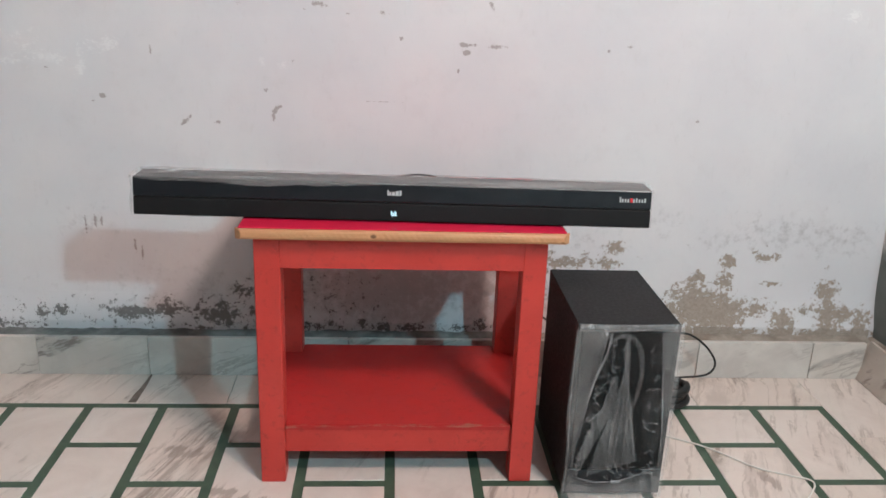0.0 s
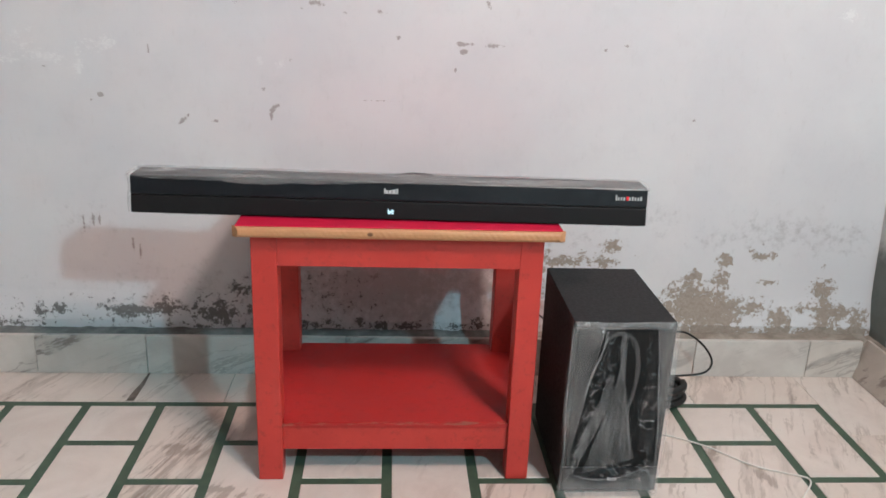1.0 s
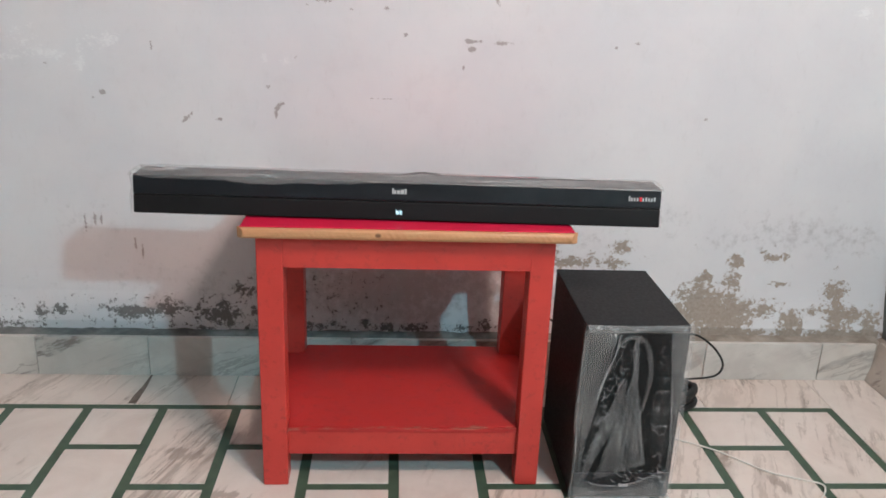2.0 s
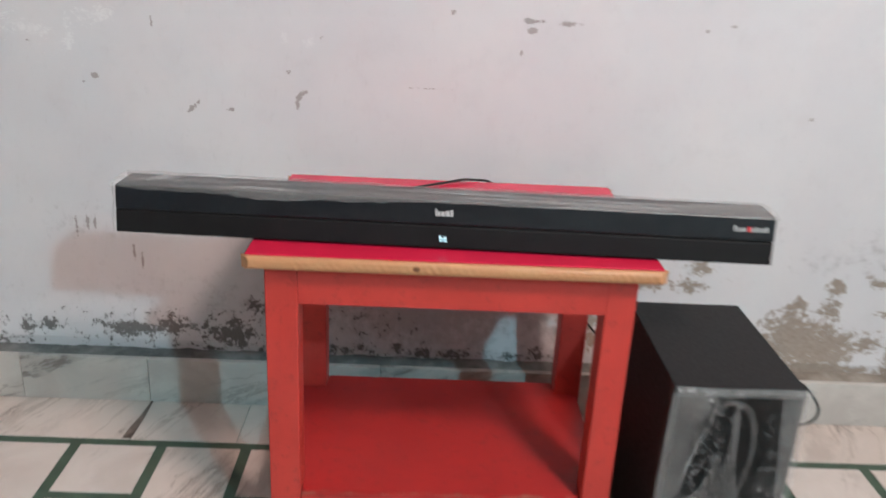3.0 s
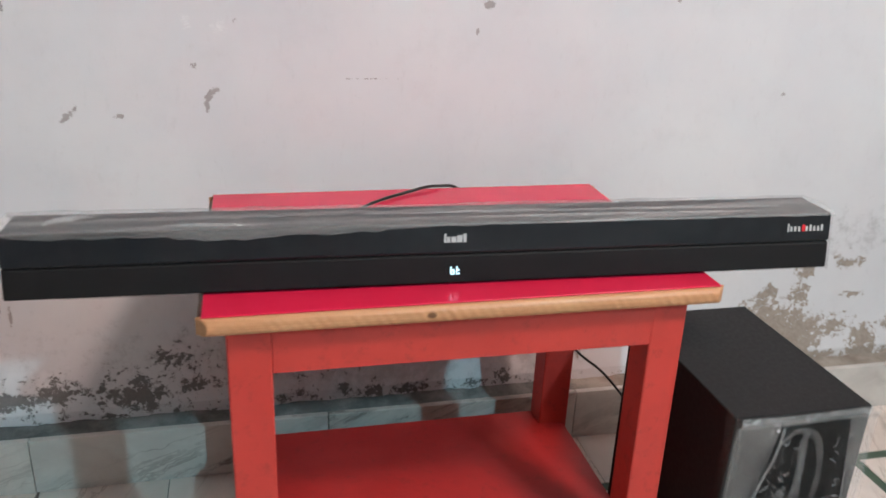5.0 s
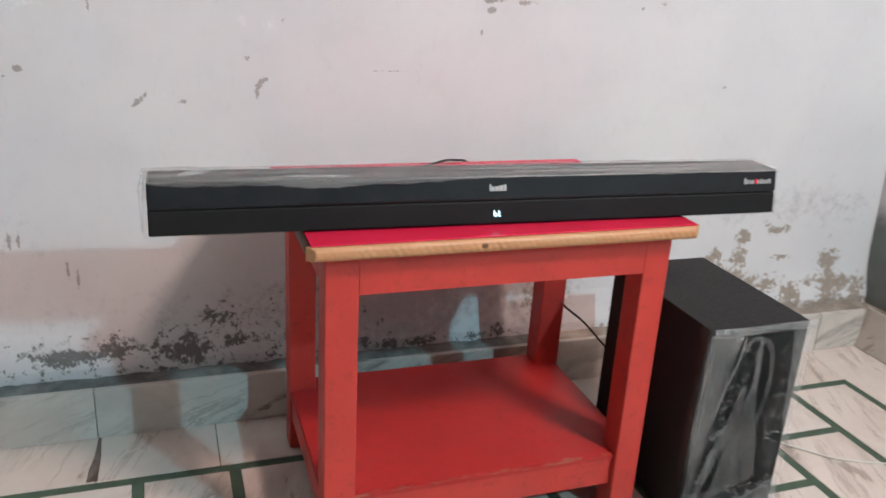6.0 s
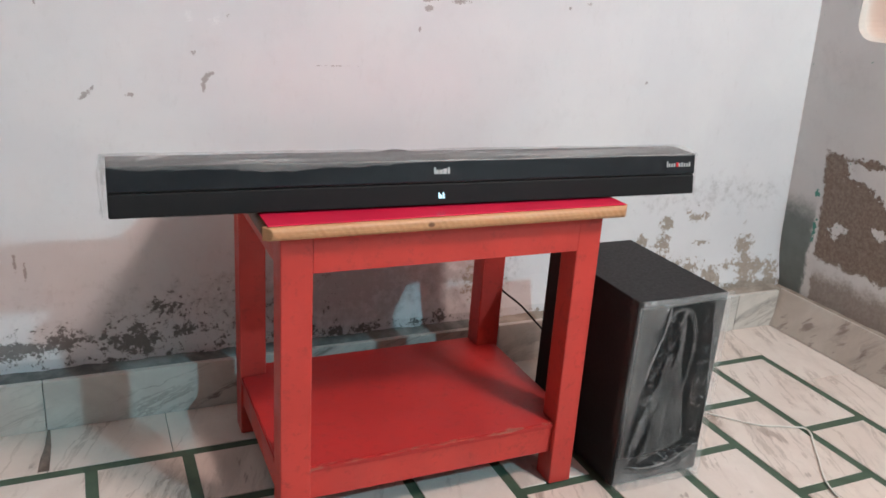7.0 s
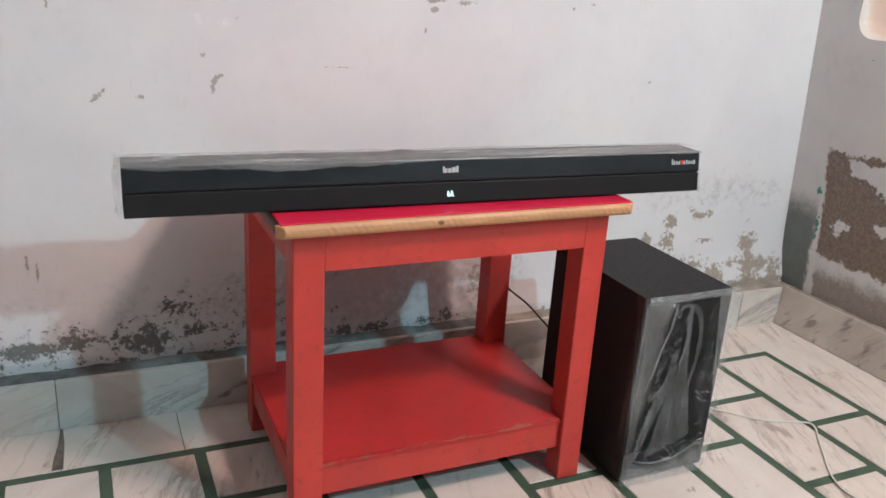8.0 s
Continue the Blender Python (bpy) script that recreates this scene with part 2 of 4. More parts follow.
def cement():
    k = Mat("damp_cement_ledge")
    co = k.coords()
    mid, fine = k.noise(co, 14, 6, 0.65), k.noise(co, 110, 5, 0.7)
    grey = k.mix(k.ramp(mid, 0.35, 0.65), (0.13, 0.135, 0.13), (0.27, 0.27, 0.26))
    tan = k.mix(k.ramp(mid, 0.35, 0.65), (0.25, 0.21, 0.175), (0.40, 0.35, 0.30))
    dry = k.blobs(co, [(1.05, WALL_Y, 0.1, 0.62, 0.6, 0.6, 1.6), (1.28, 1.0, 0.1, 0.2, 0.9, 0.6, 1.6)])
    low = k.mix(k.ramp(k.math("ADD", dry, k.math("MULTIPLY", k.math("SUBTRACT", mid, 0.5), 0.8)), 0.35, 0.65), grey, tan)
    k.surface(low, 0.9,
              k.bump(k.math("ADD", mid, k.math("MULTIPLY", fine, 0.5)), 0.7, 0.004), spec=0.2)
    return k.m


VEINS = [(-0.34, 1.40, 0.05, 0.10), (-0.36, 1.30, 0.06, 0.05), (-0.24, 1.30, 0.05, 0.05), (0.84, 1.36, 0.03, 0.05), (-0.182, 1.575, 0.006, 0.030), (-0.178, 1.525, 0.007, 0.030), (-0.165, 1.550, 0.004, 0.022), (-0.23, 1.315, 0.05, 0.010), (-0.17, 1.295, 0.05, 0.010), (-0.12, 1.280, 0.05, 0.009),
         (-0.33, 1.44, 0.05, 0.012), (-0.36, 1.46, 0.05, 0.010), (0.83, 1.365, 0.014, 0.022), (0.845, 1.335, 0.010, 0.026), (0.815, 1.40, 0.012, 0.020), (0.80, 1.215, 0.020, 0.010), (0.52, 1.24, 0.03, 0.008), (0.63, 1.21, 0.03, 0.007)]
SIDE_VEINS = [(1.262, 1.735, 0.012, 0.016), (1.266, 1.665, 0.014, 0.020), (1.258, 1.640, 0.010, 0.010), (1.272, 1.57, 0.012, 0.024), (1.258, 1.50, 0.012, 0.012), (1.268, 1.43, 0.012, 0.022)]


def marble(name, light, shade, vein, amount, rough, reach=0.5, marks=(), turn=(0.0, 0.0, -1.2)):
    """Polished old marble: clouds, slanting brown streaks in places, hairline threads."""
    k = Mat(name)
    co = k.coords(shuffle=37.0)
    rnd = k.n("ShaderNodeObjectInfo").outputs["Random"]
    spin = k.n("ShaderNodeVectorRotate", rotation_type="EULER_XYZ")
    k.put(spin.inputs["Vector"], co)
    spin.inputs["Rotation"].default_value = turn
    bent = k.vec("ADD", spin.outputs[0], k.vec("SCALE", (1.0, 1.0, 1.0), scale=k.math("MULTIPLY", k.noise(co, 9, 4), 0.05)))
    cloud = k.noise(co, 8, 6, 0.62, 0.6)
    band = k.noise(k.vec("MULTIPLY", bent, (0.13, 1.3, 1.3)), 17, 6, 0.68)
    where = k.ramp(k.math("ADD", k.noise(co, 3.5, 2), k.math("MULTIPLY", k.math("SUBTRACT", rnd, 0.5), 0.42)), reach, reach + 0.12)
    streak = k.math("MULTIPLY", k.ramp(band, 0.47, 0.62), where)
    core = k.math("MULTIPLY", k.ramp(band, 0.55, 0.63), k.ramp(k.math("ADD", k.noise(co, 5, 3), k.math("MULTIPLY", k.math("SUBTRACT", rnd, 0.5), 0.30)), 0.53, 0.62))
    thread = k.noise(k.vec("MULTIPLY", bent, (0.06, 1.0, 1.0)), 12, 5, 0.60)
    hair = k.math("MULTIPLY", k.ramp(k.math("ABSOLUTE", k.math("SUBTRACT", thread, 0.5)), 0.0, 0.022, 1.0, 0.0), k.ramp(k.math("ADD", k.noise(co, 6, 3), k.math("MULTIPLY", k.math("SUBTRACT", rnd, 0.5), 0.30)), 0.42, 0.62))
    fine = k.noise(co, 170, 3)
    col = k.mix(k.ramp(cloud, 0.34, 0.68), light, shade)
    col = k.mix(k.math("MULTIPLY", hair, amount * 0.7), col, vein)
    col = k.mix(k.ramp(rnd, 0.0, 1.0, 0.0, 0.30, False), col, (light[0] * 0.98, light[1] * 0.88, light[2] * 0.80))
    col = k.mix(k.math("MULTIPLY", streak, amount * 0.7), col, tuple((a + b) / 2 for a, b in zip(vein, shade)))
    col = k.mix(k.math("MULTIPLY", core, amount), col, vein)
    col = k.mix(k.ramp(fine, 0.62, 0.8, 0, 0.16), col, vein)
    if marks:
        place = k.n("ShaderNodeNewGeometry").outputs["Position"]
        turned = k.n("ShaderNodeVectorRotate", rotation_type="EULER_XYZ")
        k.put(turned.inputs["Vector"], place)
        turned.inputs["Rotation"].default_value = turn
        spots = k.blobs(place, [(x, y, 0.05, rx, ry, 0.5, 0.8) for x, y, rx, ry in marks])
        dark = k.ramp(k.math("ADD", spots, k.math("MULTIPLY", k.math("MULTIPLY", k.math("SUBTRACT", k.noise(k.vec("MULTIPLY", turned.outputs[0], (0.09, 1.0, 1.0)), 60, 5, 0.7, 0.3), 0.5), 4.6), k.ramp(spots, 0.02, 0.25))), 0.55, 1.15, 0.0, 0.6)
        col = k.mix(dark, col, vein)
    k.surface(col, k.ramp(cloud, 0.3, 0.7, rough, rough + 0.15), k.bump(k.math("ADD", fine, cloud), 0.12, 0.0008), spec=0.4)
    return k.m


def flat(name, a, b, rough, scale=18, relief=0.15, spec=0.4, coat=0.0, fine=140):
    """Two close colours in patches, with a fine grain."""
    k = Mat(name)
    co = k.coords()
    mid, grain = k.noise(co, scale, 5, 0.6), k.noise(co, fine, 4, 0.6)
    k.surface(k.mix(k.ramp(mid, 0.32, 0.68), a, b), k.ramp(mid, 0.3, 0.7, max(rough - 0.06, 0.02), rough + 0.08), k.bump(k.math("ADD", grain, mid), relief, 0.001), spec=spec, coat=coat)
    return k.m


def enamel(name, a, b, wear):
    """Brushed red enamel on wood, rubbed through here and there."""
    k = Mat(name)
    co = k.coords()
    mid, brush = k.noise(co, 12, 5, 0.6), k.noise(k.vec("MULTIPLY", co, (1.0, 8.0, 1.0)), 40, 4, 0.6)
    chip = k.noise(k.vec("MULTIPLY", co, (0.35, 1.0, 1.0)), 70, 5, 0.7)
    rub = k.blobs(co, [(0.1, 1.354, 0.117, 0.30, 0.007, 0.007, 0.27), (-0.10, 1.356, 0.113, 0.03, 0.02, 0.008, 0.2), (0.27, 1.356, 0.118, 0.06, 0.02, 0.006, 0.14)])
    bare = k.ramp(k.math("ADD", chip, rub), 0.76 - wear, 0.90 - wear, 0, 0.7)
    col = k.mix(k.ramp(mid, 0.3, 0.7), a, b)
    col = k.mix(k.ramp(k.noise(co, 55, 5, 0.7), 0.52, 0.74, 0, 0.48), col, (0.22, 0.022, 0.018))
    col = k.mix(bare, col, (0.38, 0.15, 0.105))
    k.surface(col, k.ramp(mid, 0.3, 0.7, 0.30, 0.50), k.bump(k.math("SUBTRACT", k.math("MULTIPLY", brush, 0.5), bare), 0.45, 0.0010), spec=0.45)
    return k.m


def carved_wood():
    k = Mat("varnished_wood")
    co = k.coords()
    grain = k.noise(k.vec("MULTIPLY", co, (0.22, 6.0, 9.0)), 30, 5, 0.65, 0.3)
    big = k.noise(co, 9, 3)
    col = k.mix(k.ramp(grain, 0.3, 0.7), (0.48, 0.225, 0.105), (0.59, 0.300, 0.150))
    col = k.mix(k.ramp(big, 0.45, 0.75, 0, 0.4), col, (0.62, 0.36, 0.17))
    knot = k.ramp(k.math("ADD", k.blobs(co, [(0.048, 1.325, 0.503, 0.0075, 0.05, 0.006, 0.9)]), k.math("MULTIPLY", k.math("SUBTRACT", grain, 0.5), 0.6)), 0.4, 0.8)
    col = k.mix(knot, col, (0.17, 0.075, 0.035))
    k.surface(col, 0.42, k.bump(grain, 0.25, 0.0008), spec=0.4)
    return k.m


def sheet_film(name, lo, hi, scale, stretch, tint=(0.62, 0.60, 0.59)):
    """Thin clear packing film: mostly see-through, milky along the creases."""
    k = Mat(name)
    co = k.coords()
    crease = k.noise(k.vec("MULTIPLY", co, stretch), scale, 5, 0.7, 0.8)
    fac = k.math("ADD", k.ramp(crease, 0.34, 0.72, lo, hi), k.ramp(k.noise(co, 7, 3), 0.35, 0.7, -0.04, 0.06))
    p = k.surface(tint, 0.27, k.bump(crease, 0.6, 0.003), spec=0.6)
    k.film(p, fac)
    return k.m


def glow(name, colour, power):
    k = Mat(name)
    k.surface((0.02, 0.02, 0.02), 0.4, emit=colour, power=power)
    return k.m


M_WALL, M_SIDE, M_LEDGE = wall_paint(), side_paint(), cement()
# grey of the unseen walls and ceiling, set by the bounce light wanted
M_PLAIN = flat("unseen_room_grey", (0.15, 0.147, 0.15), (0.19, 0.187, 0.19), 0.85, 3)
M_NICHE = flat("cream_paint", (0.70, 0.64, 0.58), (0.78, 0.73, 0.68), 0.7, 5)
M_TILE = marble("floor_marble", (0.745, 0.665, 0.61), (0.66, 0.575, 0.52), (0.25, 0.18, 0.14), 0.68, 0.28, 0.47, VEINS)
M_SKIRT = marble("skirting_marble", (0.66, 0.63, 0.59), (0.53, 0.50, 0.47), (0.24, 0.21, 0.19), 1.0, 0.38, 0.42, (), (0.0, 0.35, 0.0))
M_EAST = marble("side_skirting_marble", (0.62, 0.555, 0.50), (0.50, 0.44, 0.385), (0.16, 0.10, 0.085), 1.0, 0.4, 0.40, SIDE_VEINS, (0.785, 0.0, -1.571))
M_GREEN = flat("green_terrazzo", (0.052, 0.086, 0.058), (0.080, 0.122, 0.082), 0.5, 30)
M_FILLER = flat("brown_filler", (0.17, 0.13, 0.11), (0.26, 0.20, 0.17), 0.9, 60)
# side edging: shade on the wood is put into this darker brown
M_SHADEWOOD = flat("shaded_edge_wood", (0.13, 0.060, 0.032), (0.20, 0.095, 0.050), 0.55, 40)
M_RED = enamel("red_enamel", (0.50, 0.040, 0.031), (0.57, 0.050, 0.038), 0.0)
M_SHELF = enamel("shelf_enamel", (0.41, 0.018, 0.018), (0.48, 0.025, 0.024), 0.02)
M_TOP = flat("red_laminate", (0.66, 0.016, 0.060), (0.70, 0.022, 0.070), 0.17, 6, 0.04, 0.42, fine=60)
M_WOOD = carved_wood()
M_BLACK = flat("black_vinyl", (0.014, 0.0132, 0.0136), (0.018, 0.0172, 0.0176), 0.58, 160, 0.12, 0.22, fine=420)
M_BAR = flat("satin_black_plastic", (0.008, 0.0092, 0.0118), (0.011, 0.0122, 0.0150), 0.38, 60, 0.08, 0.38)
M_BARLOW = flat("black_speaker_cloth", (0.009, 0.0083, 0.0088), (0.012, 0.0110, 0.0115), 0.6, 60, 0.3, 0.18, fine=700)
M_CLOTH = flat("black_grille_cloth", (0.009, 0.009, 0.009), (0.015, 0.014, 0.014), 0.8, 60, 0.3, 0.2, fine=600)
M_RUBBER = flat("black_rubber", (0.012, 0.012, 0.012), (0.02, 0.02, 0.02), 0.5)
M_WHITEWIRE = flat("white_plastic", (0.70, 0.66, 0.60), (0.78, 0.74, 0.68), 0.4)
M_PRINT = flat("white_print", (0.50, 0.50, 0.50), (0.56, 0.56, 0.56), 0.4)
M_PRINTRED = flat("red_print", (0.70, 0.02, 0.03), (0.75, 0.03, 0.04), 0.4)
M_PRINTDIM = flat("grey_print", (0.22, 0.22, 0.22), (0.28, 0.28, 0.28), 0.4)
M_LED = glow("display_led", (0.55, 0.86, 1.0), 3.2)
M_FILM_BAR = sheet_film("film_on_bar", 0.08, 0.42, 18, (0.07, 2.4, 2.4))
M_FILM_SUB = sheet_film("film_on_box", 0.012, 0.055, 26, (2.2, 1.0, 0.5))
M_FOLD = sheet_film("film_folds", 0.08, 0.28, 60, (3.2, 1.0, 0.22), (0.66, 0.65, 0.65))
M_FILM_END = sheet_film("film_at_ends", 0.02, 0.18, 45, (1.0, 2.0, 0.6))
M_BORDER = sheet_film("film_borders", 0.10, 0.22, 30, (2.0, 1.0, 0.5), (0.66, 0.64, 0.63))
M_CREASE = sheet_film("film_creases", 0.16, 0.40, 60, (1.0, 1.0, 1.0), (0.70, 0.70, 0.70))


# ---- mesh helpers ----
def mesh_from(name, bm, material, smooth=False):
    bmesh.ops.recalc_face_normals(bm, faces=bm.faces)
    me = bpy.data.meshes.new(name)
    bm.to_mesh(me)
    bm.free()
    me.materials.append(material)
    if smooth:
        for f in me.polygons:
            f.use_smooth = True
    return me


def thing(name, base, label, category, group=""):
    ob = new(name)
    ob.location = base
    ob.empty_display_size = 0.05
    return tagged(ob, label, category, group)


def part(name, bm, material, parent=None, label="", smooth=False):
    """Links a bmesh, given in world places, as one mesh object under a thing or a part."""
    ob = new(name, mesh_from(name, bm, material, smooth))
    if parent is not None:
        ob.parent = parent
        if parent.type == "EMPTY":
            ob.matrix_parent_inverse = Matrix.Translation(-parent.location)
    return tagged(ob, label)


def box(x0, x1, y0, y1, z0, z1, bevel=0.0, segments=2, turn=None):
    bm = bmesh.new()
    bmesh.ops.create_cube(bm, size=1)
    for v in bm.verts:
        v.co = Vector(((x0, x1)[v.co.x > 0], (y0, y1)[v.co.y > 0], (z0, z1)[v.co.z > 0]))
    if bevel:
        bmesh.ops.bevel(bm, geom=bm.edges[:], offset=bevel, segments=segments, affect="EDGES", profile=0.5)
    if turn is not None:
        bm.transform(turn)
    return bm


def grid(rows):
    """A sheet through rows of places."""
    bm = bmesh.new()
    vs = [[bm.verts.new(p) for p in row] for row in rows]
    for a, b in zip(vs, vs[1:]):
        for i in range(len(a) - 1):
            bm.faces.new((a[i], a[i + 1], b[i + 1], b[i]))
    return bm


def spline(points, n):
    """Catmull-Rom through the points, n places a span."""
    ps = [Vector(p) for p in points]
    ps = [ps[0] * 2 - ps[1]] + ps + [ps[-1] * 2 - ps[-2]]
    out = []
    for i in range(1, len(ps) - 2):
        a, b, c, d = ps[i - 1:i + 3]
        for j in range(n):
            t = j / n
            out.append(0.5 * (2 * b + (c - a) * t + (2 * a - 5 * b + 4 * c - d) * t * t + (3 * b - a - 3 * c + d) * t ** 3))
    return out + [ps[-2]]


def tube(points, r, sides=8):
    bm = bmesh.new()
    rings = []
    for i, p in enumerate(points):
        d = (points[min(i + 1, len(points) - 1)] - points[max(i - 1, 0)]).normalized()
        u = d.cross(Vector((0.13, 0.21, 1.0))).normalized()
        w = d.cross(u)
        rings.append([bm.verts.new(p + r * (math.cos(a) * u + math.sin(a) * w)) for a in (2 * math.pi * k / sides for k in range(sides))])
    for a, b in zip(rings, rings[1:]):
        for k in range(sides):
            bm.faces.new((a[k], a[(k + 1) % sides], b[(k + 1) % sides], b[k]))
    bm.faces.new(rings[0])
    bm.faces.new(rings[-1])
    return bm


def structure(name, bm, material, label):
    return tagged(part(name, bm, material), label, kind="structure")


# ---- room ----
def north_wall():
    """Plaster that thickens a little towards the floor."""
    bm = bmesh.new()
    prof = [(1.819, -0.1), (1.8195, 0.120), (1.827, 0.150), (1.834, 0.19), (WALL_Y, 0.24), (WALL_Y, CEIL), (WALL_Y + 0.2, CEIL), (WALL_Y + 0.2, -0.1)]
    a, b = ([bm.verts.new((x, y, z)) for y, z in prof] for x in (WEST - 0.2, 1.6))
    for i in range(len(prof)):
        j = (i + 1) % len(prof)
        bm.faces.new((a[i], a[j], b[j], b[i]))
    bm.faces.new(a)
    bm.faces.new(b)
    return bm


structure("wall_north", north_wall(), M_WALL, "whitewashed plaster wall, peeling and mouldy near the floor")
# out of view: added to close the room and hold the fill light down
structure("wall_west", box(WEST - 0.2, WEST, SOUTH, WALL_Y, -0.1, CEIL), M_PLAIN, "unseen grey wall added to close the room")
structure("wall_south", box(WEST - 0.2, 1.6, SOUTH - 0.2, SOUTH, -0.1, CEIL), M_PLAIN, "unseen grey wall added to close the room")
structure("ceiling", box(WEST - 0.2, 1.6, SOUTH - 0.2, WALL_Y + 0.2, CEIL, CEIL + 0.15), M_PLAIN, "unseen grey ceiling added to close the room")


def east_wall():
    """Leaning old plaster, thicker at its foot, with a round-cornered niche."""
    def face_x(z):
        return WALL_X + 0.010 - 0.055 * min(z, 0.85)
    y0, y1, z0, z1, r = 0.95, 1.724, 0.752, 1.55, 0.045
    hole = []
    for cy, cz, a0 in ((y1 - r, z0 + r, -90), (y1 - r, z1 - r, 0), (y0 + r, z1 - r, 90), (y0 + r, z0 + r, 180)):
        hole += [(cy + r * math.cos(radians(a0 + 15 * i)), cz + r * math.sin(radians(a0 + 15 * i))) for i in range(7)]
    bm = bmesh.new()
    outer = [bm.verts.new((0, y, z)) for y, z in ((SOUTH, -0.1), (WALL_Y, -0.1), (WALL_Y, CEIL), (SOUTH, CEIL))]
    inner = [bm.verts.new((0, y, z)) for y, z in hole]
    edges = [bm.edges.new((ring[i], ring[(i + 1) % len(ring)])) for ring in (outer, inner) for i in range(len(ring))]
    bmesh.ops.triangle_fill(bm, use_beauty=True, edges=edges)
    bmesh.ops.bisect_plane(bm, geom=bm.verts[:] + bm.edges[:] + bm.faces[:], plane_co=(0, 0, 0.85), plane_no=(0, 0, 1))
    for v in bm.verts:
        v.co.x = face_x(v.co.z)
    back = [bm.verts.new((1.6, v.co.y, v.co.z)) for v in outer]
    for i in range(4):
        bm.faces.new((outer[i], outer[(i + 1) % 4], back[(i + 1) % 4], back[i]))
    bm.faces.new(back)
    wall = structure("wall_east", bm, M_SIDE, "grey plaster wall with damp brown bare patches and a niche")
    bm = bmesh.new()
    rings = []
    for push, shrink in ((0.0, 0.0), (0.012, 0.006), (0.16, 0.010)):
        rings.append([bm.verts.new((face_x(z) + push, y + (shrink if y < 1.3 else -shrink), z + (shrink if z < 1.1 else -shrink))) for y, z in hole])
    for a, b in zip(rings, rings[1:]):
        for i in range(len(a)):
            bm.faces.new((a[i], a[(i + 1) % len(a)], b[(i + 1) % len(a)], b[i]))
    bm.faces.new(rings[-1])
    part("niche_lining", bm, M_NICHE, wall, "cream painted niche lining")


east_wall()


def ledge(name, run, along):
    """Rough cement fillet on top of the skirting."""
    a0, a1 = run
    n = int((a1 - a0) / 0.012)
    rows = []
    for i in range(n + 1):
        a = a0 + (a1 - a0) * i / n
        w = noise.noise((a * 23, 3.1, along * 7)) * 0.004 + noise.noise((a * 90, 1.1, along)) * 0.0022
        depth = (SKIRT_Y + 0.010, WALL_Y + 0.004) if along == 0 else (SKIRT_X + 0.034, WALL_X + 0.02)
        far = 1.822 if along == 0 else 1.312
        prof = [(depth[0], 0.0), (depth[0] + 0.001, 0.092 + w * 0.3), (depth[0] + 0.007, 0.0962 + w * 0.4), ((depth[0] + far) / 2, 0.0972 + w * 0.6), (far - 0.004, 0.0995 + w), (far + 0.004, 0.107 + w * 2)]
        rows.append([(a, d, z) if along == 0 else (d, a, z) for d, z in prof])
    ob = part(name, grid(rows), M_LEDGE, None, "", True)
    return tagged(ob, "rough cement fillet above the marble skirting", kind="structure")


ledge("trim_north", (WEST, SKIRT_X + 0.03), 0)
ledge("trim_east", (SOUTH, WALL_Y), 1)


